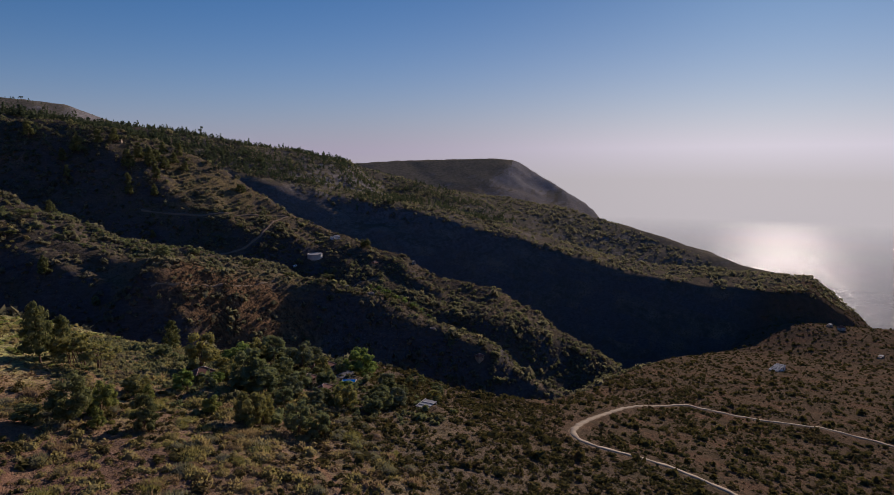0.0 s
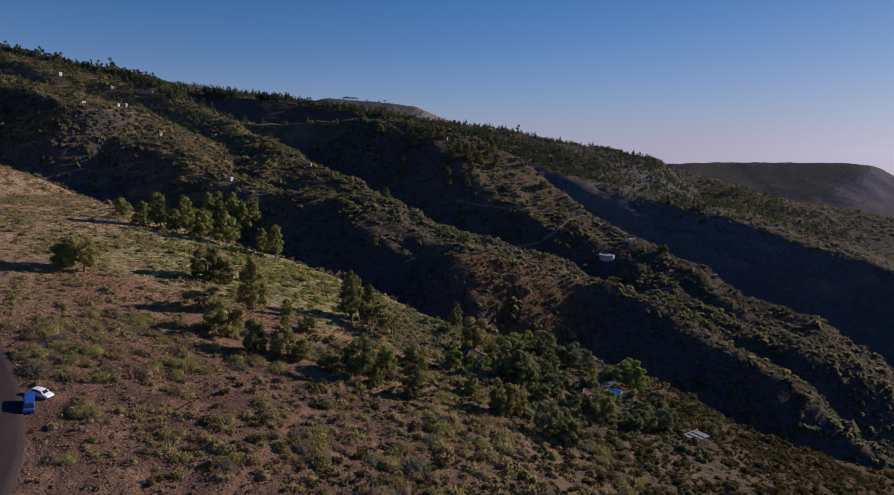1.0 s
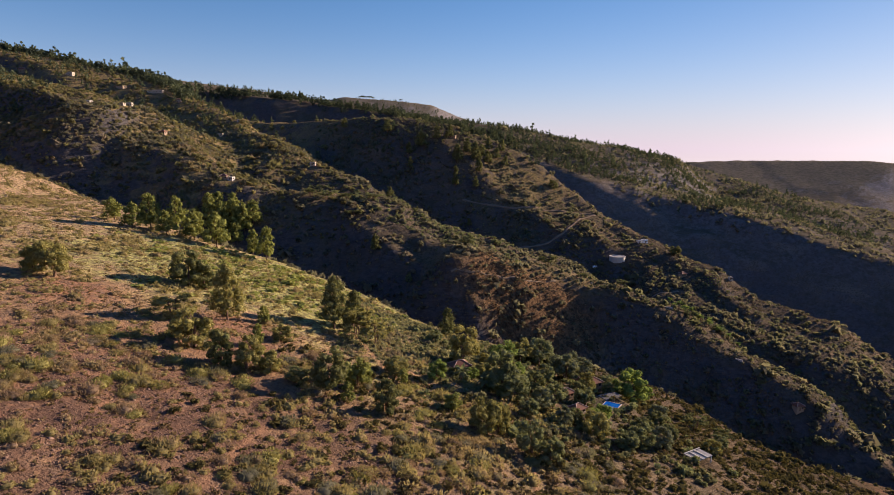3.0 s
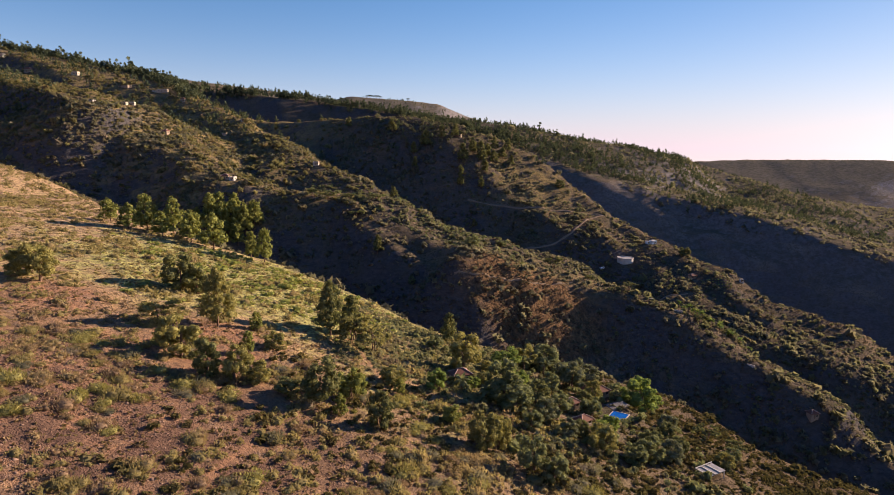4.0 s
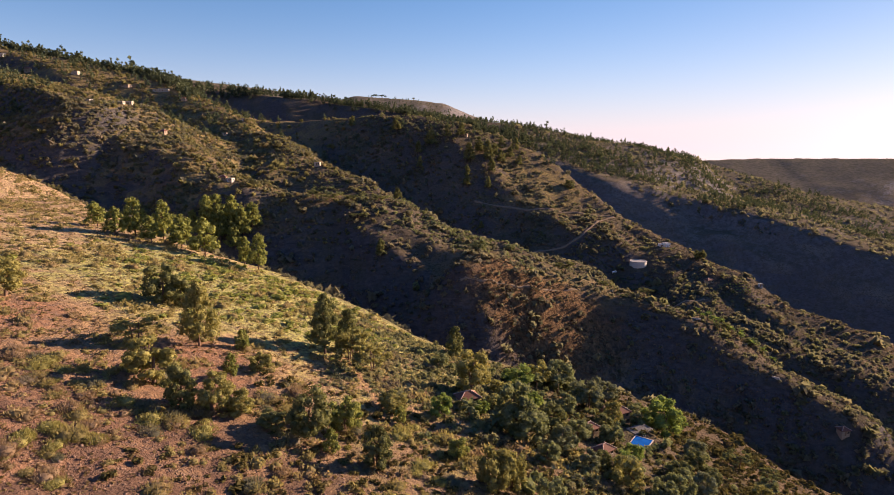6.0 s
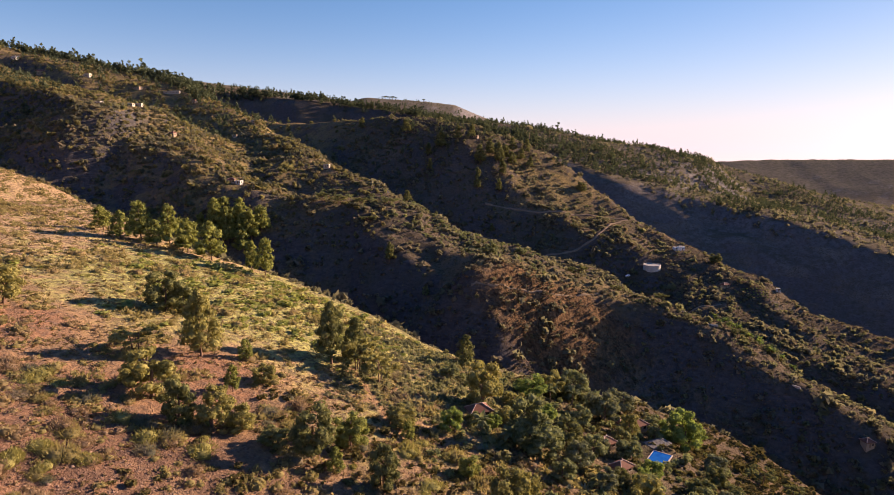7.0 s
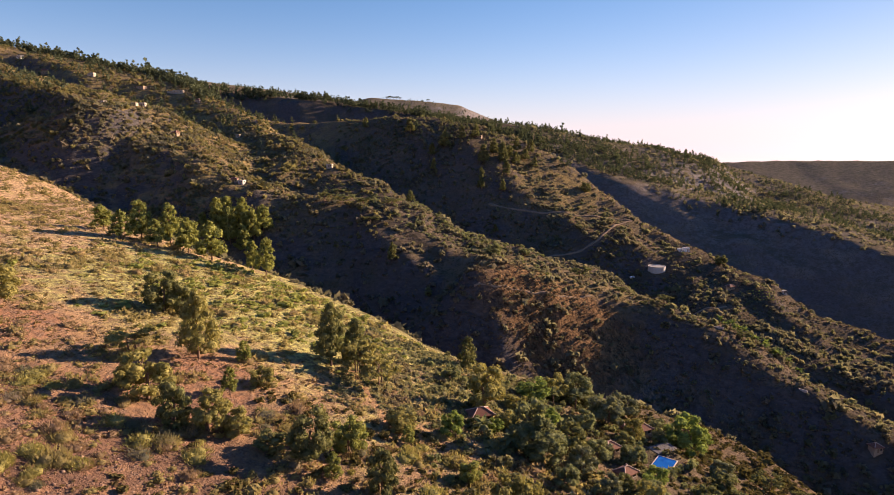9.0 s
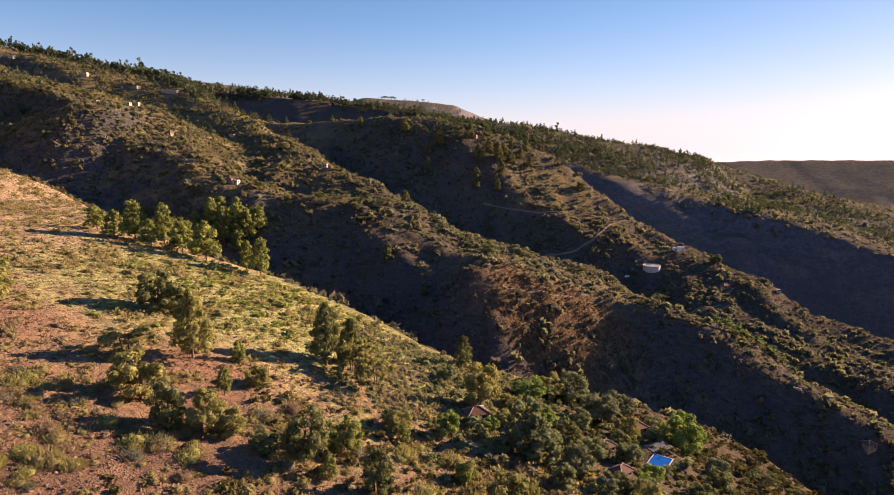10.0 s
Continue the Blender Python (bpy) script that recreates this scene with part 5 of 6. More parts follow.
def palm(x, y, h, seed, name="palm_tree", label="bright green palm with arching fronds in the garden", category="palm tree", group="garden palms", leaf=None):
    """A garden palm: ringed stem and arching feathered fronds."""
    rng = np.random.default_rng(seed)
    ob = base(name, x, y, seed * 53 % 360, label, category, group)
    part("trunk", tube([(0, 0, -0.3), (0.05, 0, h * 0.3), (0.0, 0.08, h * 0.6)], [0.26, 0.19, 0.17], 7), BARK, ob, "brown ringed stem")
    bm = bmesh.new()
    rows = []
    for k in range(7):
        t = k / 6
        p = Vector((2.9 * t, 0, 1.9 * t - 2.2 * t * t))
        wide = 0.62 * math.sin(math.pi * min(1, 0.12 + 0.86 * t)) + 0.04
        rows.append([bm.verts.new(p + Vector((-0.2 * (k % 2), -wide, -0.25 * wide))), bm.verts.new(p), bm.verts.new(p + Vector((-0.2 * (k % 2), wide, -0.25 * wide)))])
    for a, b in zip(rows[:-1], rows[1:]):
        bm.faces.new((a[0], a[1], b[1], b[0]))
        bm.faces.new((a[1], a[2], b[2], b[1]))
    me = bpy.data.meshes.new("frond")
    bm.to_mesh(me)
    bm.free()
    me.materials.append(leaf or GARDEN_LEAF)
    for k in range(15):
        f = part("frond", me, None, ob)
        s = rng.uniform(0.8, 1.15)
        f.matrix_local = pose(0, 0.08, h * 0.6, 0, 0, 137.5 * k) @ Matrix.Rotation(radians(rng.uniform(-58, 18)), 4, "Y") @ Matrix.Scale(s, 4)


BANANAS = [(158, 336, 5), (162, 331, 5.5), (166, 328, 5), (170, 330, 6), (174, 325, 5.5), (178, 322, 5), (168, 337, 6), (176, 332, 5), (183, 318, 5.5), (181, 327, 6), (188, 315, 5), (172, 341, 5), (186, 323, 5), (164, 342, 5.5), (192, 311, 4.5)]
for k, (x, y, h) in enumerate([(42, 188, 7.5), (51, 191, 8), (34, 186, 6), (46, 181, 5.5), (8, 143, 4.5), (15, 139, 5)]):
    palm(x, y, h, 40 + k)
for k, (x, y, h) in enumerate(BANANAS):
    palm(x, y, h, 70 + k, "banana_plant", "bright green banana plant beside the spur crest", "banana plant", "banana plants", BANANA_LEAF)


def orchard():
    """Short rows of young trees on the shelf."""
    meshes = [sheet("fruit_tree", v, f, [BANANA_LEAF]) for v, f in MEDIUM[:3]]
    for i in range(4):
        for j in range(7):
            x, y = 217 + 1.9 * j + 0.9 * i, 424 - 0.9 * j - 3.4 * i
            ob = new("fruit_tree", meshes[(i + j) % 3])
            ob.matrix_world = pose(x, y, ground_z(x, y) - 0.05, 0, 0, 47 * (i + 3 * j)) @ Matrix.Diagonal((1.9, 1.9, 2.0, 1))
            tagged(ob, "small round green fruit tree in a planted row", "fruit tree", "orchard rows")


orchard()


# ---- houses ----
def hip_roof(w, d, z, rise, over, ridge):
    """A hipped roof with thick eaves; ridge is the ridge's length."""
    bm = bmesh.new()
    a, b = w / 2 + over, d / 2 + over
    lo = [bm.verts.new((x, y, z)) for x, y in ((-a, -b), (a, -b), (a, b), (-a, b))]
    hi = [bm.verts.new((x, y, z + 0.22)) for x, y in ((-a, -b), (a, -b), (a, b), (-a, b))]
    r0, r1 = bm.verts.new((-ridge / 2, 0, z + rise)), bm.verts.new((ridge / 2, 0, z + rise))
    bm.faces.new(lo[::-1])
    for i in range(4):
        bm.faces.new((lo[i], lo[(i + 1) % 4], hi[(i + 1) % 4], hi[i]))
    bm.faces.new((hi[0], hi[1], r1, r0))
    bm.faces.new((hi[1], hi[2], r1))
    bm.faces.new((hi[2], hi[3], r0, r1))
    bm.faces.new((hi[3], hi[0], r0))
    return bm


def ridge_cap(p, q):
    v, f = tube([(0, 0, 0), (0, 0, 1)], [0.14, 0.14], 6)
    p, q = Vector(p), Vector(q)
    m = (q - p).to_track_quat("Z", "Y").to_matrix()
    L = (q - p).length
    return np.array([p + m @ Vector((a, b, c * L)) for a, b, c in v]), f


def walls(w, d, h, openings, thick=0.25, foot=2.2):
    """Four walls with thickness; openings on the front and right walls: (side, centre, width, sill, head)."""
    xs = {-w / 2, -w / 2 + thick, w / 2 - thick, w / 2}
    ys = {-d / 2, -d / 2 + thick, d / 2 - thick, d / 2}
    zs = {-foot, h}
    for side, c, ow, s, t in openings:
        (xs if side == "front" else ys).update((c - ow / 2, c + ow / 2))
        zs.update((s, t))
    xs, ys, zs = sorted(xs), sorted(ys), sorted(zs)

    def solid(i, j, k):
        if not (0 <= i < len(xs) - 1 and 0 <= j < len(ys) - 1 and 0 <= k < len(zs) - 1):
            return False
        x, y, z = (xs[i] + xs[i + 1]) / 2, (ys[j] + ys[j + 1]) / 2, (zs[k] + zs[k + 1]) / 2
        if abs(x) < w / 2 - thick and abs(y) < d / 2 - thick:
            return False
        for side, c, ow, s, t in openings:
            if s < z < t and ((side == "front" and y < -d / 2 + thick and abs(x - c) < ow / 2) or (side == "right" and x > w / 2 - thick and abs(y - c) < ow / 2)):
                return False
        return True

    bm, made = bmesh.new(), {}

    def corner(i, j, k):
        if (i, j, k) not in made:
            made[i, j, k] = bm.verts.new((xs[i], ys[j], zs[k]))
        return made[i, j, k]

    sides = (((-1, 0, 0), ((0, 0, 0), (0, 0, 1), (0, 1, 1), (0, 1, 0))), ((1, 0, 0), ((1, 0, 0), (1, 1, 0), (1, 1, 1), (1, 0, 1))),
             ((0, -1, 0), ((0, 0, 0), (1, 0, 0), (1, 0, 1), (0, 0, 1))), ((0, 1, 0), ((0, 1, 0), (0, 1, 1), (1, 1, 1), (1, 1, 0))),
             ((0, 0, -1), ((0, 0, 0), (0, 1, 0), (1, 1, 0), (1, 0, 0))), ((0, 0, 1), ((0, 0, 1), (1, 0, 1), (1, 1, 1), (0, 1, 1))))
    for i in range(len(xs) - 1):
        for j in range(len(ys) - 1):
            for k in range(len(zs) - 1):
                if solid(i, j, k):
                    for (a, b, c), quad in sides:
                        if not solid(i + a, j + b, k + c):
                            bm.faces.new([corner(i + p, j + q, k + r) for p, q, r in quad])
    return bm


def house(x, y, w, d, h, yaw, roof, mat, label, name="house", z=None):
    """A small house: walls with openings, door, windows with frame and pane, flat or hipped roof."""
    ob = base(name, x, y, yaw, label, "house", "houses", z)
    ops = [("front", -w * 0.05, 0.95, 0.0, 2.05)]
    for c in ([-w * 0.32, w * 0.3] if w > 5 else [w * 0.3]):
        ops.append(("front", c, 1.1, 0.95, 2.0))
    ops.append(("right", 0.0, 1.1, 0.95, 2.0))
    part("wall", walls(w, d, h, ops), mat, ob)
    part("floor_slab", block(-w / 2 + 0.26, w / 2 - 0.26, -d / 2 + 0.26, d / 2 - 0.26, -0.3, 0.0), PAVING, ob)
    for side, c, ow, s, t in ops:
        turn = pose(0, -d / 2, 0) if side == "front" else pose(w / 2, 0, 0, 0, 0, 90)
        if s == 0.0:
            dr = part("door", block(c - ow / 2 + 0.01, c + ow / 2 - 0.01, 0.08, 0.13, 0.01, t - 0.01), WOOD, ob, "brown wooden door")
            dr.matrix_local = turn
            hd = part("handle", block(c + 0.32, c + 0.40, 0.03, 0.075, 0.98, 1.03), CHROME, dr)
            continue
        wi = part("window", block(c - ow / 2 - 0.05, c + ow / 2 + 0.05, -0.06, 0.20, s - 0.08, s - 0.004), STONE, ob)
        wi.matrix_local = turn
        fr = bmesh.new()
        for dims in ((c - ow / 2, c - ow / 2 + 0.06, s, t), (c + ow / 2 - 0.06, c + ow / 2, s, t), (c - 0.03, c + 0.03, s, t), (c - ow / 2 + 0.06, c + ow / 2 - 0.06, t - 0.06, t), (c - ow / 2 + 0.06, c + ow / 2 - 0.06, s, s + 0.06)):
            box(fr, dims[0], dims[1], 0.10, 0.16, dims[2], dims[3])
        part("frame", fr, WOOD, wi)
        part("pane", block(c - ow / 2 + 0.03, c + ow / 2 - 0.03, 0.125, 0.135, s + 0.03, t - 0.03), GLASS, wi)
    if roof == "hip":
        rf = part("roof", hip_roof(w, d, h, 0.36 * min(w, d) + 0.3, 0.5, max(w - d, 0.3)), TILE, ob, "terracotta tiled roof")
        rise, a, b, r = h + 0.36 * min(w, d) + 0.32, w / 2 + 0.5, d / 2 + 0.5, max(w - d, 0.3) / 2
        for sx in (-1, 1):
            for sy in (-1, 1):
                part("hip_cap", ridge_cap((sx * a, sy * b, h + 0.26), (sx * r, 0, rise)), CAP, rf, "pale mortared hip cap")
        part("hip_cap", ridge_cap((-r, 0, rise), (r, 0, rise)), CAP, rf, "pale mortared ridge cap")
    else:
        bm = block(-w / 2 + 0.26, w / 2 - 0.26, -d / 2 + 0.26, d / 2 - 0.26, h - 0.3, h - 0.12)
        part("roof", bm, FLAT_ROOF, ob, "flat grey roof behind a low parapet")
        if w > 5.2:
            # a lower wing set back from the front
            a, b, c = w * 0.55, d * 0.75, h * 0.74
            wing = part("wing", walls(a, b, c, [("front", 0.0, 1.0, 0.8, 1.7)]), mat, ob)
            wing.location = (-(w + a) / 2 + 0.05, d * 0.08, 0)
            part("wing_roof", block(-a / 2 - 0.2, a / 2 - 0.05, -b / 2 - 0.3, b / 2 + 0.2, c + 0.004, c + 0.16, bevel=0.03), TILE, wing, "terracotta lean-to roof")
            part("pane", block(-0.49, 0.49, -b / 2 + 0.12, -b / 2 + 0.14, 0.81, 1.69), GLASS, wing)
    return ob


HOUSES = [
    (8, 152.5, 5.8, 4.2, 2.1, 20, "hip", TAN_PLASTER, "low garden house with terracotta hip roof among trees", -73.6),
    (62, 181, 5.2, 4.8, 2.3, 25, "hip", TAN_PLASTER, "garden house with terracotta hip roof near the pool", -92.0),
    (57.2, 182.5, 3.3, 3.3, 2.3, 25, "hip", TAN_PLASTER, "small annex with terracotta hip roof near the pool", -92.0),
    (45, 156.5, 4.8, 3.8, 2.05, 30, "hip", TAN_PLASTER, "garden house with terracotta roof under trees", -85.4),
    (45, 140.5, 4.6, 3.4, 2.05, 35, "hip", TAN_PLASTER, "low garden house with terracotta roof below the pool", -83.8),
    (201, 500, 5, 4, 3.4, 25, "flat", PLASTER, "small white cube house on the spur crest", -86.5),
    (195.5, 499, 3, 3, 2.8, 20, "flat", PLASTER, "small white shed beside a cube house", -86.5),
]
for x, y, w, d, h, yaw, roof, mat, label, z in HOUSES:
    house(x, y, w, d, h, yaw, roof, mat, label, "garden_house" if roof == "hip" else "house", z + SEA_DROP)
for k, (x, y, w, d, h) in enumerate(HILL_HOUSES + MORE_HOUSES):
    w, d, h = max(w * 0.82, 4.2), max(d * 0.82, 3.8), max(h * 0.72, 2.5)
    tan = k in (1, 3, 9, 13, 15, 19)
    house(x, y, w, d, h, (k * 23) % 34 - 22, "flat" if k % 4 != 1 and k != 19 else "hip", TAN_PLASTER if tan else CREAM_PLASTER if k % 3 else PALE_PLASTER, ("tan" if tan else "cream" if k % 3 else "white") + (" flat-roofed house" if k % 4 != 1 and k != 19 else " house with terracotta roof") + " on the scrub hillside")


def water_tank():
    ob = base("water_tank", 167, 472, 0, "large round white water tank on levelled ground", "water tank", z=SEA_DROP - 98.0)
    bm = bmesh.new()
    n, r, h = 40, 6.8, 4.4
    rings = [(r, -1.5), (r, h - 0.25), (r + 0.12, h - 0.25), (r + 0.12, h), (r - 0.3, h), (r - 0.3, h - 0.35)]
    vs = [[bm.verts.new((q * math.cos(2 * math.pi * k / n), q * math.sin(2 * math.pi * k / n), z)) for k in range(n)] for q, z in rings]
    for a, b in zip(vs[:-1], vs[1:]):
        for k in range(n):
            bm.faces.new((a[k], a[(k + 1) % n], b[(k + 1) % n], b[k]))
    part("wall", bm, PALE_PLASTER, ob)
    bm = bmesh.new()
    bmesh.ops.create_cone(bm, cap_ends=True, segments=40, radius1=6.48, radius2=6.48, depth=0.15, matrix=Matrix.Translation((0, 0, 4.0)))
    part("cover", bm, FLAT_ROOF, ob, "grey tank cover")
    v, f = tube([(-6.75, -1.4, 0), (-6.75, -1.4, 4.8)], [0.08, 0.08], 8)
    part("pipe", (v, f), CHROME, ob, "grey upright pipe")


water_tank()


def low_wall(x, y, length, h, yaw, label):
    bm = bmesh.new()
    n = max(3, int(length / 0.9))
    rng = random.Random(int(x * 7 + y))
    for k in range(n):
        u = -length / 2 + length * k / n
        box(bm, u + 0.01, u + length / n - 0.01, -0.22 - rng.uniform(0, 0.05), 0.22, -0.8, h * rng.uniform(0.85, 1.1), 0.04)
    me = bpy.data.meshes.new("stone_wall")
    bm.to_mesh(me)
    bm.free()
    me.materials.append(STONE)
    ob = new("stone_wall", me)
    ob.matrix_world = pose(x, y, ground_z(x, y), 0, 0, yaw)
    tagged(ob, label, "wall", "low walls")


house(208, 430, 5.2, 3.6, 2.3, 20, "hip", TAN_PLASTER, "small tan hut with orange tiled roof on the shelf")
house(247, 428, 2.9, 2.5, 2.2, -12, "flat", PALE_PLASTER, "small white cube hut on the crest of the spur")
low_wall(152, 327, 7.5, 0.7, -30, "low pale stone wall on the spur crest")
low_wall(139, 338, 4.5, 0.55, -28, "low pale stone wall on the spur crest")
low_wall(178, 283.5, 4.0, 0.6, -50, "low pale stone wall on the spur crest")
low_wall(110, 356, 3.0, 0.55, -25, "low pale stone wall on the spur crest")


def coast_shed():
    x, y = 547, 239
    ob = base("shed", x, y, 10, "long low shed with pale metal roof on the coastal slope", "shed")
    part("wall", walls(23, 8, 3.6, [("front", -5, 3, 0.0, 2.8), ("front", 5, 3, 0.0, 2.8)]), PLASTER, ob)
    bm = bmesh.new()
    for k in range(46):
        u = -11.9 + k * 0.517
        box(bm, u, u + 0.26, -4.4, 4.4, 3.60, 3.72)
        box(bm, u + 0.26, u + 0.517, -4.4, 4.4, 3.60, 3.66)
    part("roof", bm, PALE_METAL, ob, "ribbed pale metal roof")
    for c in (-5, 5):
        part("door", block(c - 1.49, c + 1.49, -3.93, -3.87, 0.02, 2.79), WOOD, ob, "wide dark door")


coast_shed()


def pergola():
    """A flat dark roof framed and crossed by white beams."""
    ob = base("pergola", 80.6, 130.4, 28, "garden shelter with dark roof and white beams", "pergola", z=SEA_DROP - 95.6)
    for sx in (-3.3, 3.3):
        for sy in (-2.1, 2.1):
            part("post", block(sx - 0.12, sx + 0.12, sy - 0.12, sy + 0.12, -0.6, 2.4, bevel=0.02), PLASTER, ob)
    part("roof", block(-3.6, 3.6, -2.4, 2.4, 2.4, 2.52), FLAT_ROOF, ob, "dark flat roof")
    for u in (-3.3, -1.1, 1.1):
        part("beam", block(u - 0.2, u + 0.2, -2.5, 2.5, 2.52, 2.72, bevel=0.02), PALE_PLASTER, ob, "white beam")
    part("edge_beam", block(-3.7, 3.7, 2.25, 2.55, 2.724, 2.9, bevel=0.02), PALE_PLASTER, ob, "white beam")


pergola()


def pool():
    ob = base("swimming_pool", 62.2, 159.8, 54, "small blue swimming pool with stone rim in a garden terrace", "swimming pool", z=SEA_DROP - 90.6)
    L, W = 3.7, 2.6
    bm = bmesh.new()
    for dims in ((-L - 0.3, L + 0.3, -W - 0.3, -W), (-L - 0.3, L + 0.3, W, W + 0.3), (-L - 0.3, -L, -W, W), (L, L + 0.3, -W, W)):
        box(bm, *dims, -0.5, 0.26, 0.03)
    part("rim", bm, STONE, ob, "pale stone pool rim")
    bm = block(-L, L, -W, W, 0.10, 0.20)
    part("water_surface", bm, POOL_WATER, ob, "clear blue water")
    for s in (-0.25, 0.25):
        v, f = tube([(L - 0.3, s, 0.1), (L - 0.3, s, 0.95), (L + 0.15, s, 1.05), (L + 0.35, s, 0.3)], [0.03] * 4, 6)
        part("ladder_rail", (v, f), CHROME, ob, "metal ladder rail")


pool()


def terrace():
    ob = base("terrace", 65.5, 169.5, 25, "grey paved pool terrace", "terrace", z=SEA_DROP - 90.6)
    rng = random.Random(5)
    slab = {}
    for i in range(8):
        for j in range(5):
            key = rng.randrange(3)
            if key not in slab:
                me = bpy.data.meshes.new("paving_slab")
                bm = block(-0.485, 0.485, -0.485, 0.485, -0.25, 0.10 + 0.015 * key, bevel=0.02)
                bm.to_mesh(me)
                bm.free()
                me.materials.append(PAVING)
                slab[key] = me
            s = part("paving_slab", slab[key], None, ob)
            s.location = (-4 + i * 1.0, -2.2 + j * 1.0, 0)


terrace()


# ---- vehicles ----
def body_shape(profile, half, taper):
    """A car body: a side outline swept across, drawn in towards the roof."""
    bm = bmesh.new()
    zmax = max(z for _, z in profile)
    rows = []
    for s in (-1, -0.82, 0.82, 1):
        rows.append([bm.verts.new((x * (1 if abs(s) < 0.9 else 0.97), s * half * (1 - taper * max(0, z - 0.95) / (zmax - 0.95)), z - (0.04 if abs(s) > 0.9 else 0))) for x, z in profile])
    for a, b in zip(rows[:-1], rows[1:]):
        for k in range(len(profile)):
            j = (k + 1) % len(profile)
            bm.faces.new((a[k], a[j], b[j], b[k]))
    bm.faces.new(rows[0])
    bm.faces.new(rows[-1][::-1])
    return bm


def wheel(parent, x, y, r):
    bm = bmesh.new()
    bmesh.ops.create_cone(bm, cap_ends=True, segments=20, radius1=r, radius2=r, depth=0.2, matrix=pose(0, 0, 0, 90))
    bmesh.ops.bevel(bm, geom=[e for e in bm.edges if len(e.link_faces) == 2 and e.calc_face_angle() > 1], offset=0.04, segments=2, affect="EDGES")
    w = part("wheel", bm, RUBBER, parent)
    w.location = (x, y, r)
    bm = bmesh.new()
    bmesh.ops.create_cone(bm, cap_ends=True, segments=16, radius1=r * 0.6, radius2=r * 0.5, depth=0.22, matrix=pose(0, 0, 0, 90))
    part("rim", bm, CHROME, w)


def vehicle(name, x, y, yaw, paint, profile, glass, half, length, wheels, label, group="parked vehicles"):
    ob = base(name, x, y, yaw, label, "van" if "van" in name else "car", group)
    gx = ground_z(x + math.cos(radians(yaw)) * 1.6, y + math.sin(radians(yaw)) * 1.6) - ground_z(x - math.cos(radians(yaw)) * 1.6, y - math.sin(radians(yaw)) * 1.6)
    gy = ground_z(x - math.sin(radians(yaw)) * 0.8, y + math.cos(radians(yaw)) * 0.8) - ground_z(x + math.sin(radians(yaw)) * 0.8, y - math.cos(radians(yaw)) * 0.8)
    ob.matrix_world = ob.matrix_world @ Matrix.Rotation(-math.atan2(gx, 3.2), 4, "Y") @ Matrix.Rotation(math.atan2(gy, 1.6), 4, "X")
    part("body", body_shape(profile, half, 0.22), paint, ob)
    for nm, pts in glass:
        bm = bmesh.new()
        vs = [bm.verts.new(p) for p in pts]
        f = bm.faces.new(vs)
        r = bmesh.ops.extrude_face_region(bm, geom=[f])
        n = f.normal.copy() if f.normal.length else Vector((0, 0, 1))
        f.normal_update()
        for v in r["geom"]:
            if isinstance(v, bmesh.types.BMVert):
                v.co += f.normal * 0.02
        part(nm, bm, GLASS, ob)
    for wx in wheels:
        for wy in (-half + 0.08, half - 0.08):
            wheel(ob, wx, wy, 0.33)
    for s in (-1, 1):
        part("headlight", block(length / 2 - 0.10, length / 2 + 0.01, s * half * 0.7 - 0.14, s * half * 0.7 + 0.14, 0.62, 0.78, bevel=0.02), LAMP_GLASS, ob)
        part("tail_light", block(-length / 2 - 0.01, -length / 2 + 0.08, s * half * 0.72 - 0.1, s * half * 0.72 + 0.1, 0.72, 0.92, bevel=0.02), RED_GLASS, ob)
    part("bumper", block(length / 2 - 0.08, length / 2 + 0.07, -half * 0.9, half * 0.9, 0.32, 0.55, bevel=0.03), RUBBER, ob)
    part("bumper", block(-length / 2 - 0.07, -length / 2 + 0.08, -half * 0.9, half * 0.9, 0.34, 0.58, bevel=0.03), RUBBER, ob)
    return ob


CAR_LINE = [(2.05, 0.30), (2.08, 0.72), (1.95, 0.86), (1.05, 1.00), (0.35, 1.44), (-0.6, 1.50), (-1.65, 1.38), (-1.98, 0.98), (-2.05, 0.45), (-1.95, 0.28)]


def pane_quad(x0, z0, x1, z1, w0, w1):
    return [(x0, -w0, z0), (x0, w0, z0), (x1, w1, z1), (x1, -w1, z1)]


CAR_GLASS = [("windscreen", pane_quad(1.02, 1.045, 0.42, 1.425, 0.62, 0.52)), ("rear_window", pane_quad(-1.90, 1.08, -1.70, 1.36, 0.58, 0.5)),
             ("side_window", [(0.75, -0.80, 1.03), (-1.6, -0.80, 1.03), (-1.45, -0.70, 1.36), (0.3, -0.70, 1.36)]), ("side_window", [(0.75, 0.80, 1.03), (0.3, 0.70, 1.36), (-1.45, 0.70, 1.36), (-1.6, 0.80, 1.03)])]
VAN_LINE = [(2.45, 0.32), (2.48, 0.85), (2.38, 1.05), (2.12, 1.12), (1.58, 1.92), (1.2, 2.0), (-2.3, 2.0), (-2.45, 1.8), (-2.48, 0.4), (-2.4, 0.30)]
VAN_GLASS = [("windscreen", pane_quad(2.11, 1.17, 1.65, 1.86, 0.78, 0.66)), ("rear_window", pane_quad(-2.475, 1.25, -2.46, 1.75, 0.6, 0.6)),
             ("side_window", [(1.8, -0.90, 1.2), (-2.1, -0.90, 1.2), (-2.1, -0.76, 1.72), (1.45, -0.76, 1.72)]), ("side_window", [(1.8, 0.90, 1.2), (1.45, 0.76, 1.72), (-2.1, 0.76, 1.72), (-2.1, 0.90, 1.2)])]
vehicle("car", -84.9, 66.2, -14, WHITE_PAINT, CAR_LINE, CAR_GLASS, 0.86, 4.12, (1.3, -1.25), "white hatchback car parked beside the road")
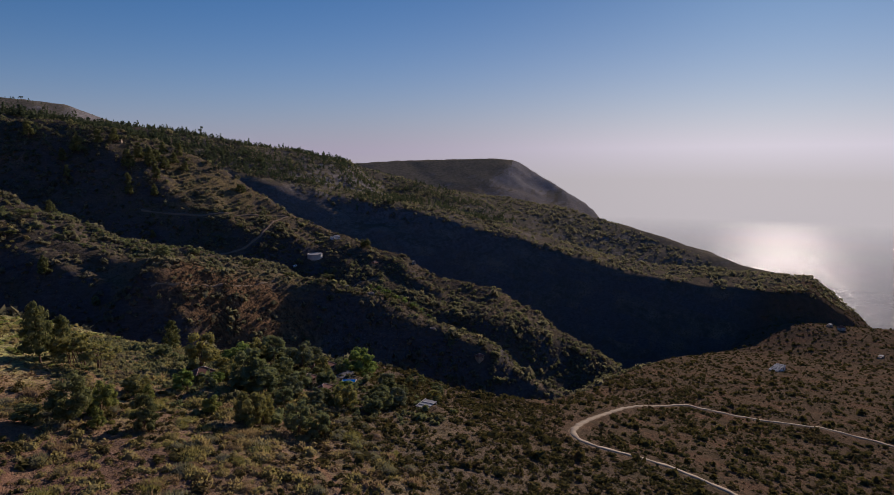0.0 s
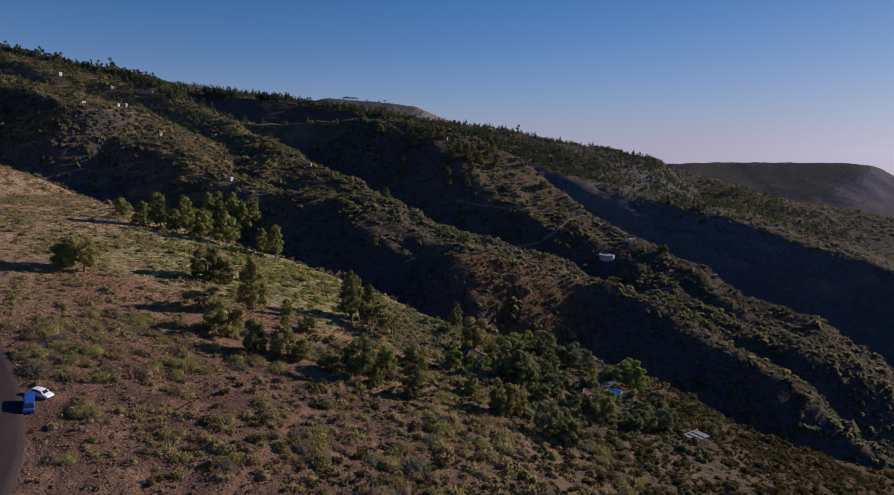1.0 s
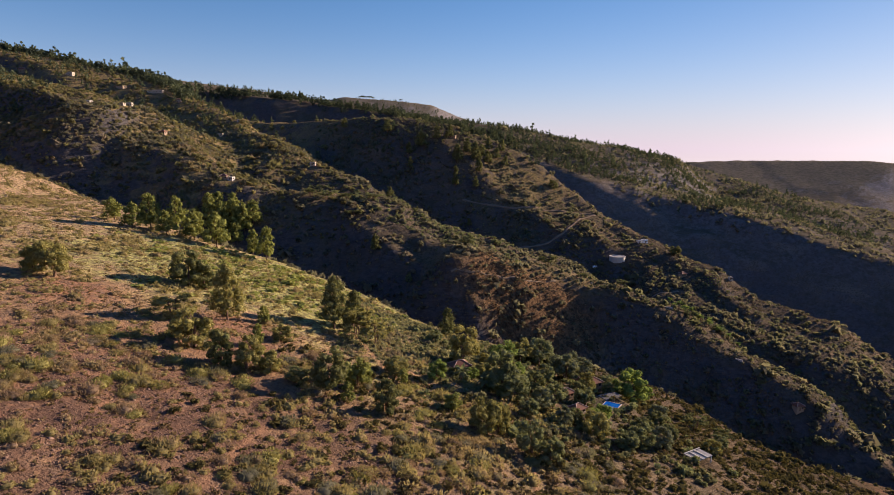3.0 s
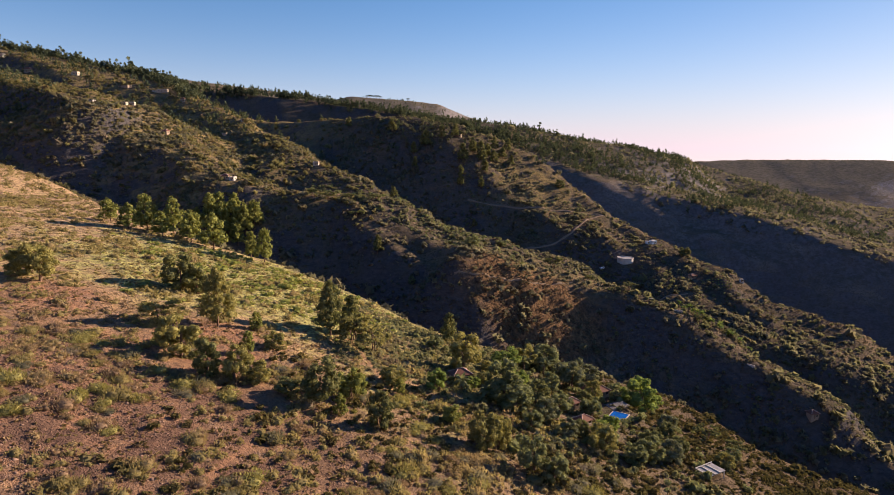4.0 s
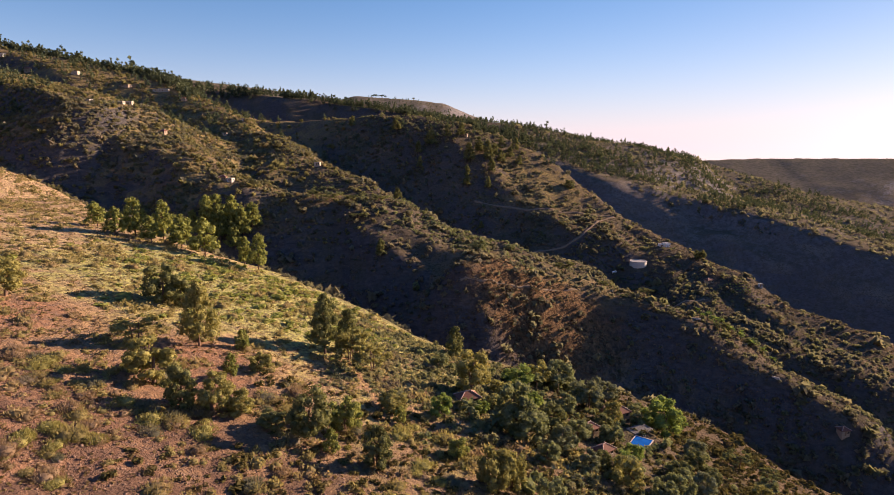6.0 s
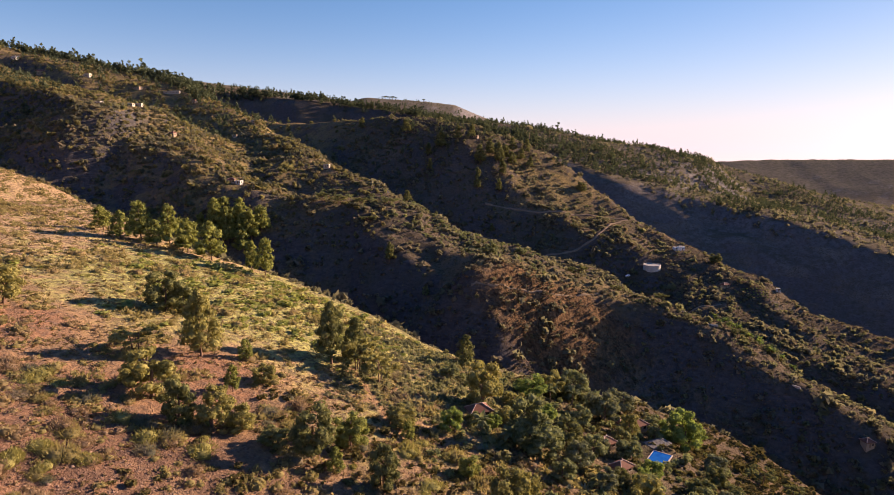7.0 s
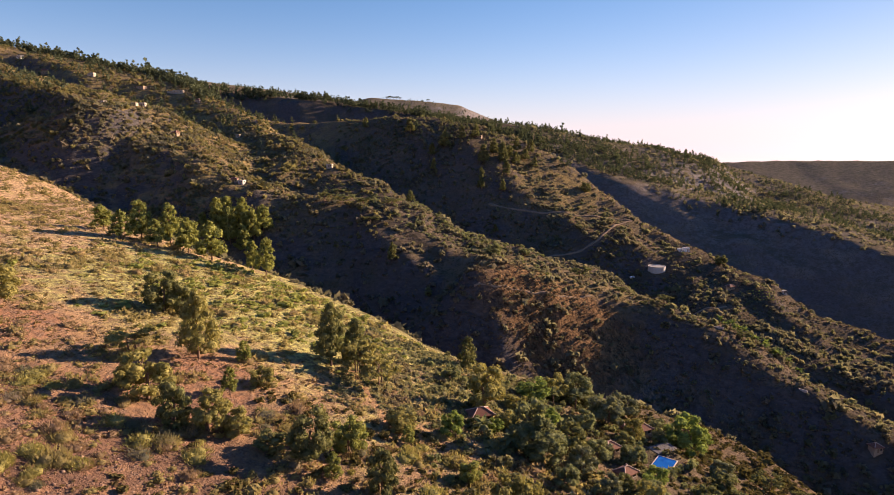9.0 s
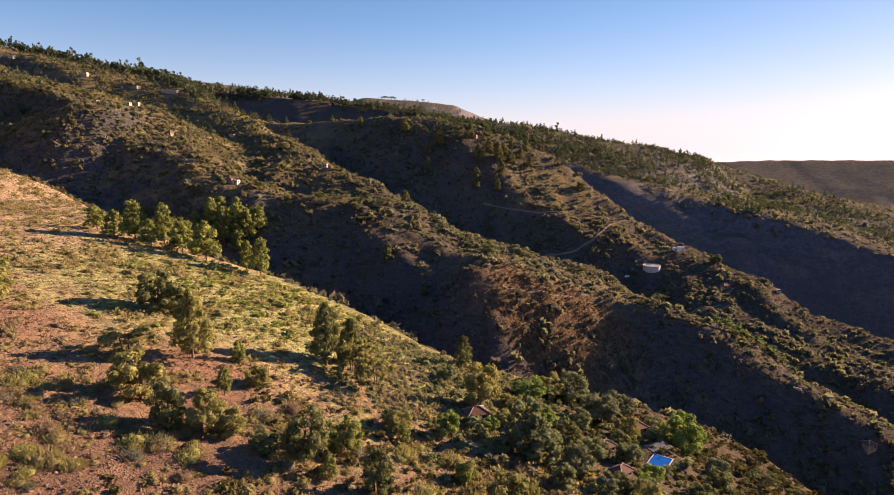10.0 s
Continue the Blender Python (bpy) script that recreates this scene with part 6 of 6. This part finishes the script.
vehicle("van", -84.3, 61.3, -60, BLUE_PAINT, VAN_LINE, VAN_GLASS, 0.95, 4.92, (1.55, -1.5), "blue van parked at the roadside")
vehicle("car", 146, 468, 10, WHITE_PAINT, CAR_LINE, CAR_GLASS, 0.86, 4.12, (1.3, -1.25), "small white car parked near the water tank")


def ribbon(name, line, width, lift, mat, label):
    """A footpath worn into the slope."""
    p = []
    for a, b in zip(line[:-1], line[1:]):
        n = max(2, int(math.hypot(b[0] - a[0], b[1] - a[1]) / 2.5))
        p += [(a[0] + (b[0] - a[0]) * k / n, a[1] + (b[1] - a[1]) * k / n) for k in range(n)]
    p = np.array(p)
    for _ in range(4):
        p[1:-1] = (p[:-2] + 2 * p[1:-1] + p[2:]) / 4
    t = np.gradient(p, axis=0)
    t /= np.linalg.norm(t, axis=1, keepdims=True)
    nrm = np.c_[t[:, 1], -t[:, 0]]
    z = height(p[:, 0], p[:, 1])
    wob = 1 + 0.25 * np.sin(np.arange(len(p)) * 1.7)
    rows = []
    for o, dz in ((-0.62, -1.2), (-0.5, lift), (0.5, lift), (0.62, -1.2)):
        q = p + nrm * (o * width * wob)[:, None]
        rows.append(np.c_[q, (height(q[:, 0], q[:, 1]) + z) / 2 + dz + SEA_DROP])
    v = np.stack(rows, 1).reshape(-1, 3)
    i, j = np.meshgrid(np.arange(len(p) - 1), np.arange(3), indexing="ij")
    f = np.stack([i * 4 + j, i * 4 + j + 1, (i + 1) * 4 + j + 1, (i + 1) * 4 + j], -1).reshape(-1, 4)
    tagged(new(name, sheet(name, v, f, [mat])), label, "path", kind="structure")


PATH_EARTH = plain("path_earth", (0.165, 0.12, 0.082), (0.25, 0.19, 0.135), 1.5, 1.0, spec=0.0)
TRACK_EARTH = plain("pale_track_earth", (0.27, 0.215, 0.15), (0.40, 0.33, 0.24), 1.8, 1.0, spec=0.0)
ribbon("track", TRACKS[0], 2.2, 0.25, TRACK_EARTH, "pale unpaved track winding over the lower slope")
ribbon("path_1", HILL_PATHS[0], 1.7, 0.45, PATH_EARTH, "pale earth path across the spur")
ribbon("path_2", HILL_PATHS[1], 1.5, 0.45, PATH_EARTH, "pale earth path below the water tank")
ribbon("path_3", HILL_PATHS[2], 0.9, 0.12, PATH_EARTH, "pale earth path along the cliff edge")
ribbon("path_4", HILL_PATHS[3], 1.2, 0.4, PATH_EARTH, "pale earth path below the water tank")


def road():
    """Narrow asphalt road with gravel edges, laid over the slope."""
    pts = []
    for p, q in zip(ROAD[:-1], ROAD[1:]):
        n = max(2, int(math.hypot(q[0] - p[0], q[1] - p[1]) / 1.5))
        pts += [(p[0] + (q[0] - p[0]) * k / n, p[1] + (q[1] - p[1]) * k / n) for k in range(n)]
    p = np.array(pts)
    for _ in range(6):
        p[1:-1] = (p[:-2] + 2 * p[1:-1] + p[2:]) / 4
    t = np.gradient(p, axis=0)
    t /= np.linalg.norm(t, axis=1, keepdims=True)
    nrm = np.c_[t[:, 1], -t[:, 0]]
    offs = [(-2.5, -0.5), (-2.3, 0.10), (-1.1, 0.16), (0, 0.20), (1.1, 0.16), (2.3, 0.10), (2.5, -0.5)]
    zc = height(p[:, 0], p[:, 1])
    for o in (-2.2, 2.2):
        zc = np.maximum(zc, height(p[:, 0] + nrm[:, 0] * o, p[:, 1] + nrm[:, 1] * o) - 0.25 * 0)
    tilt = [height(p[:, 0] + nrm[:, 0] * o, p[:, 1] + nrm[:, 1] * o) for o, _ in offs]
    rows = [np.c_[p + nrm * o, tilt[k] + dz + 0.12 + SEA_DROP] for k, (o, dz) in enumerate(offs)]
    v = np.stack(rows, 1).reshape(-1, 3)
    n, k = len(p), len(offs)
    i, j = np.meshgrid(np.arange(n - 1), np.arange(k - 1), indexing="ij")
    f = np.stack([i * k + j, i * k + j + 1, (i + 1) * k + j + 1, (i + 1) * k + j], -1).reshape(-1, 4)
    tagged(new("road", sheet("road", v, f, [ASPHALT])), "narrow worn asphalt road", "road", kind="structure")


road()
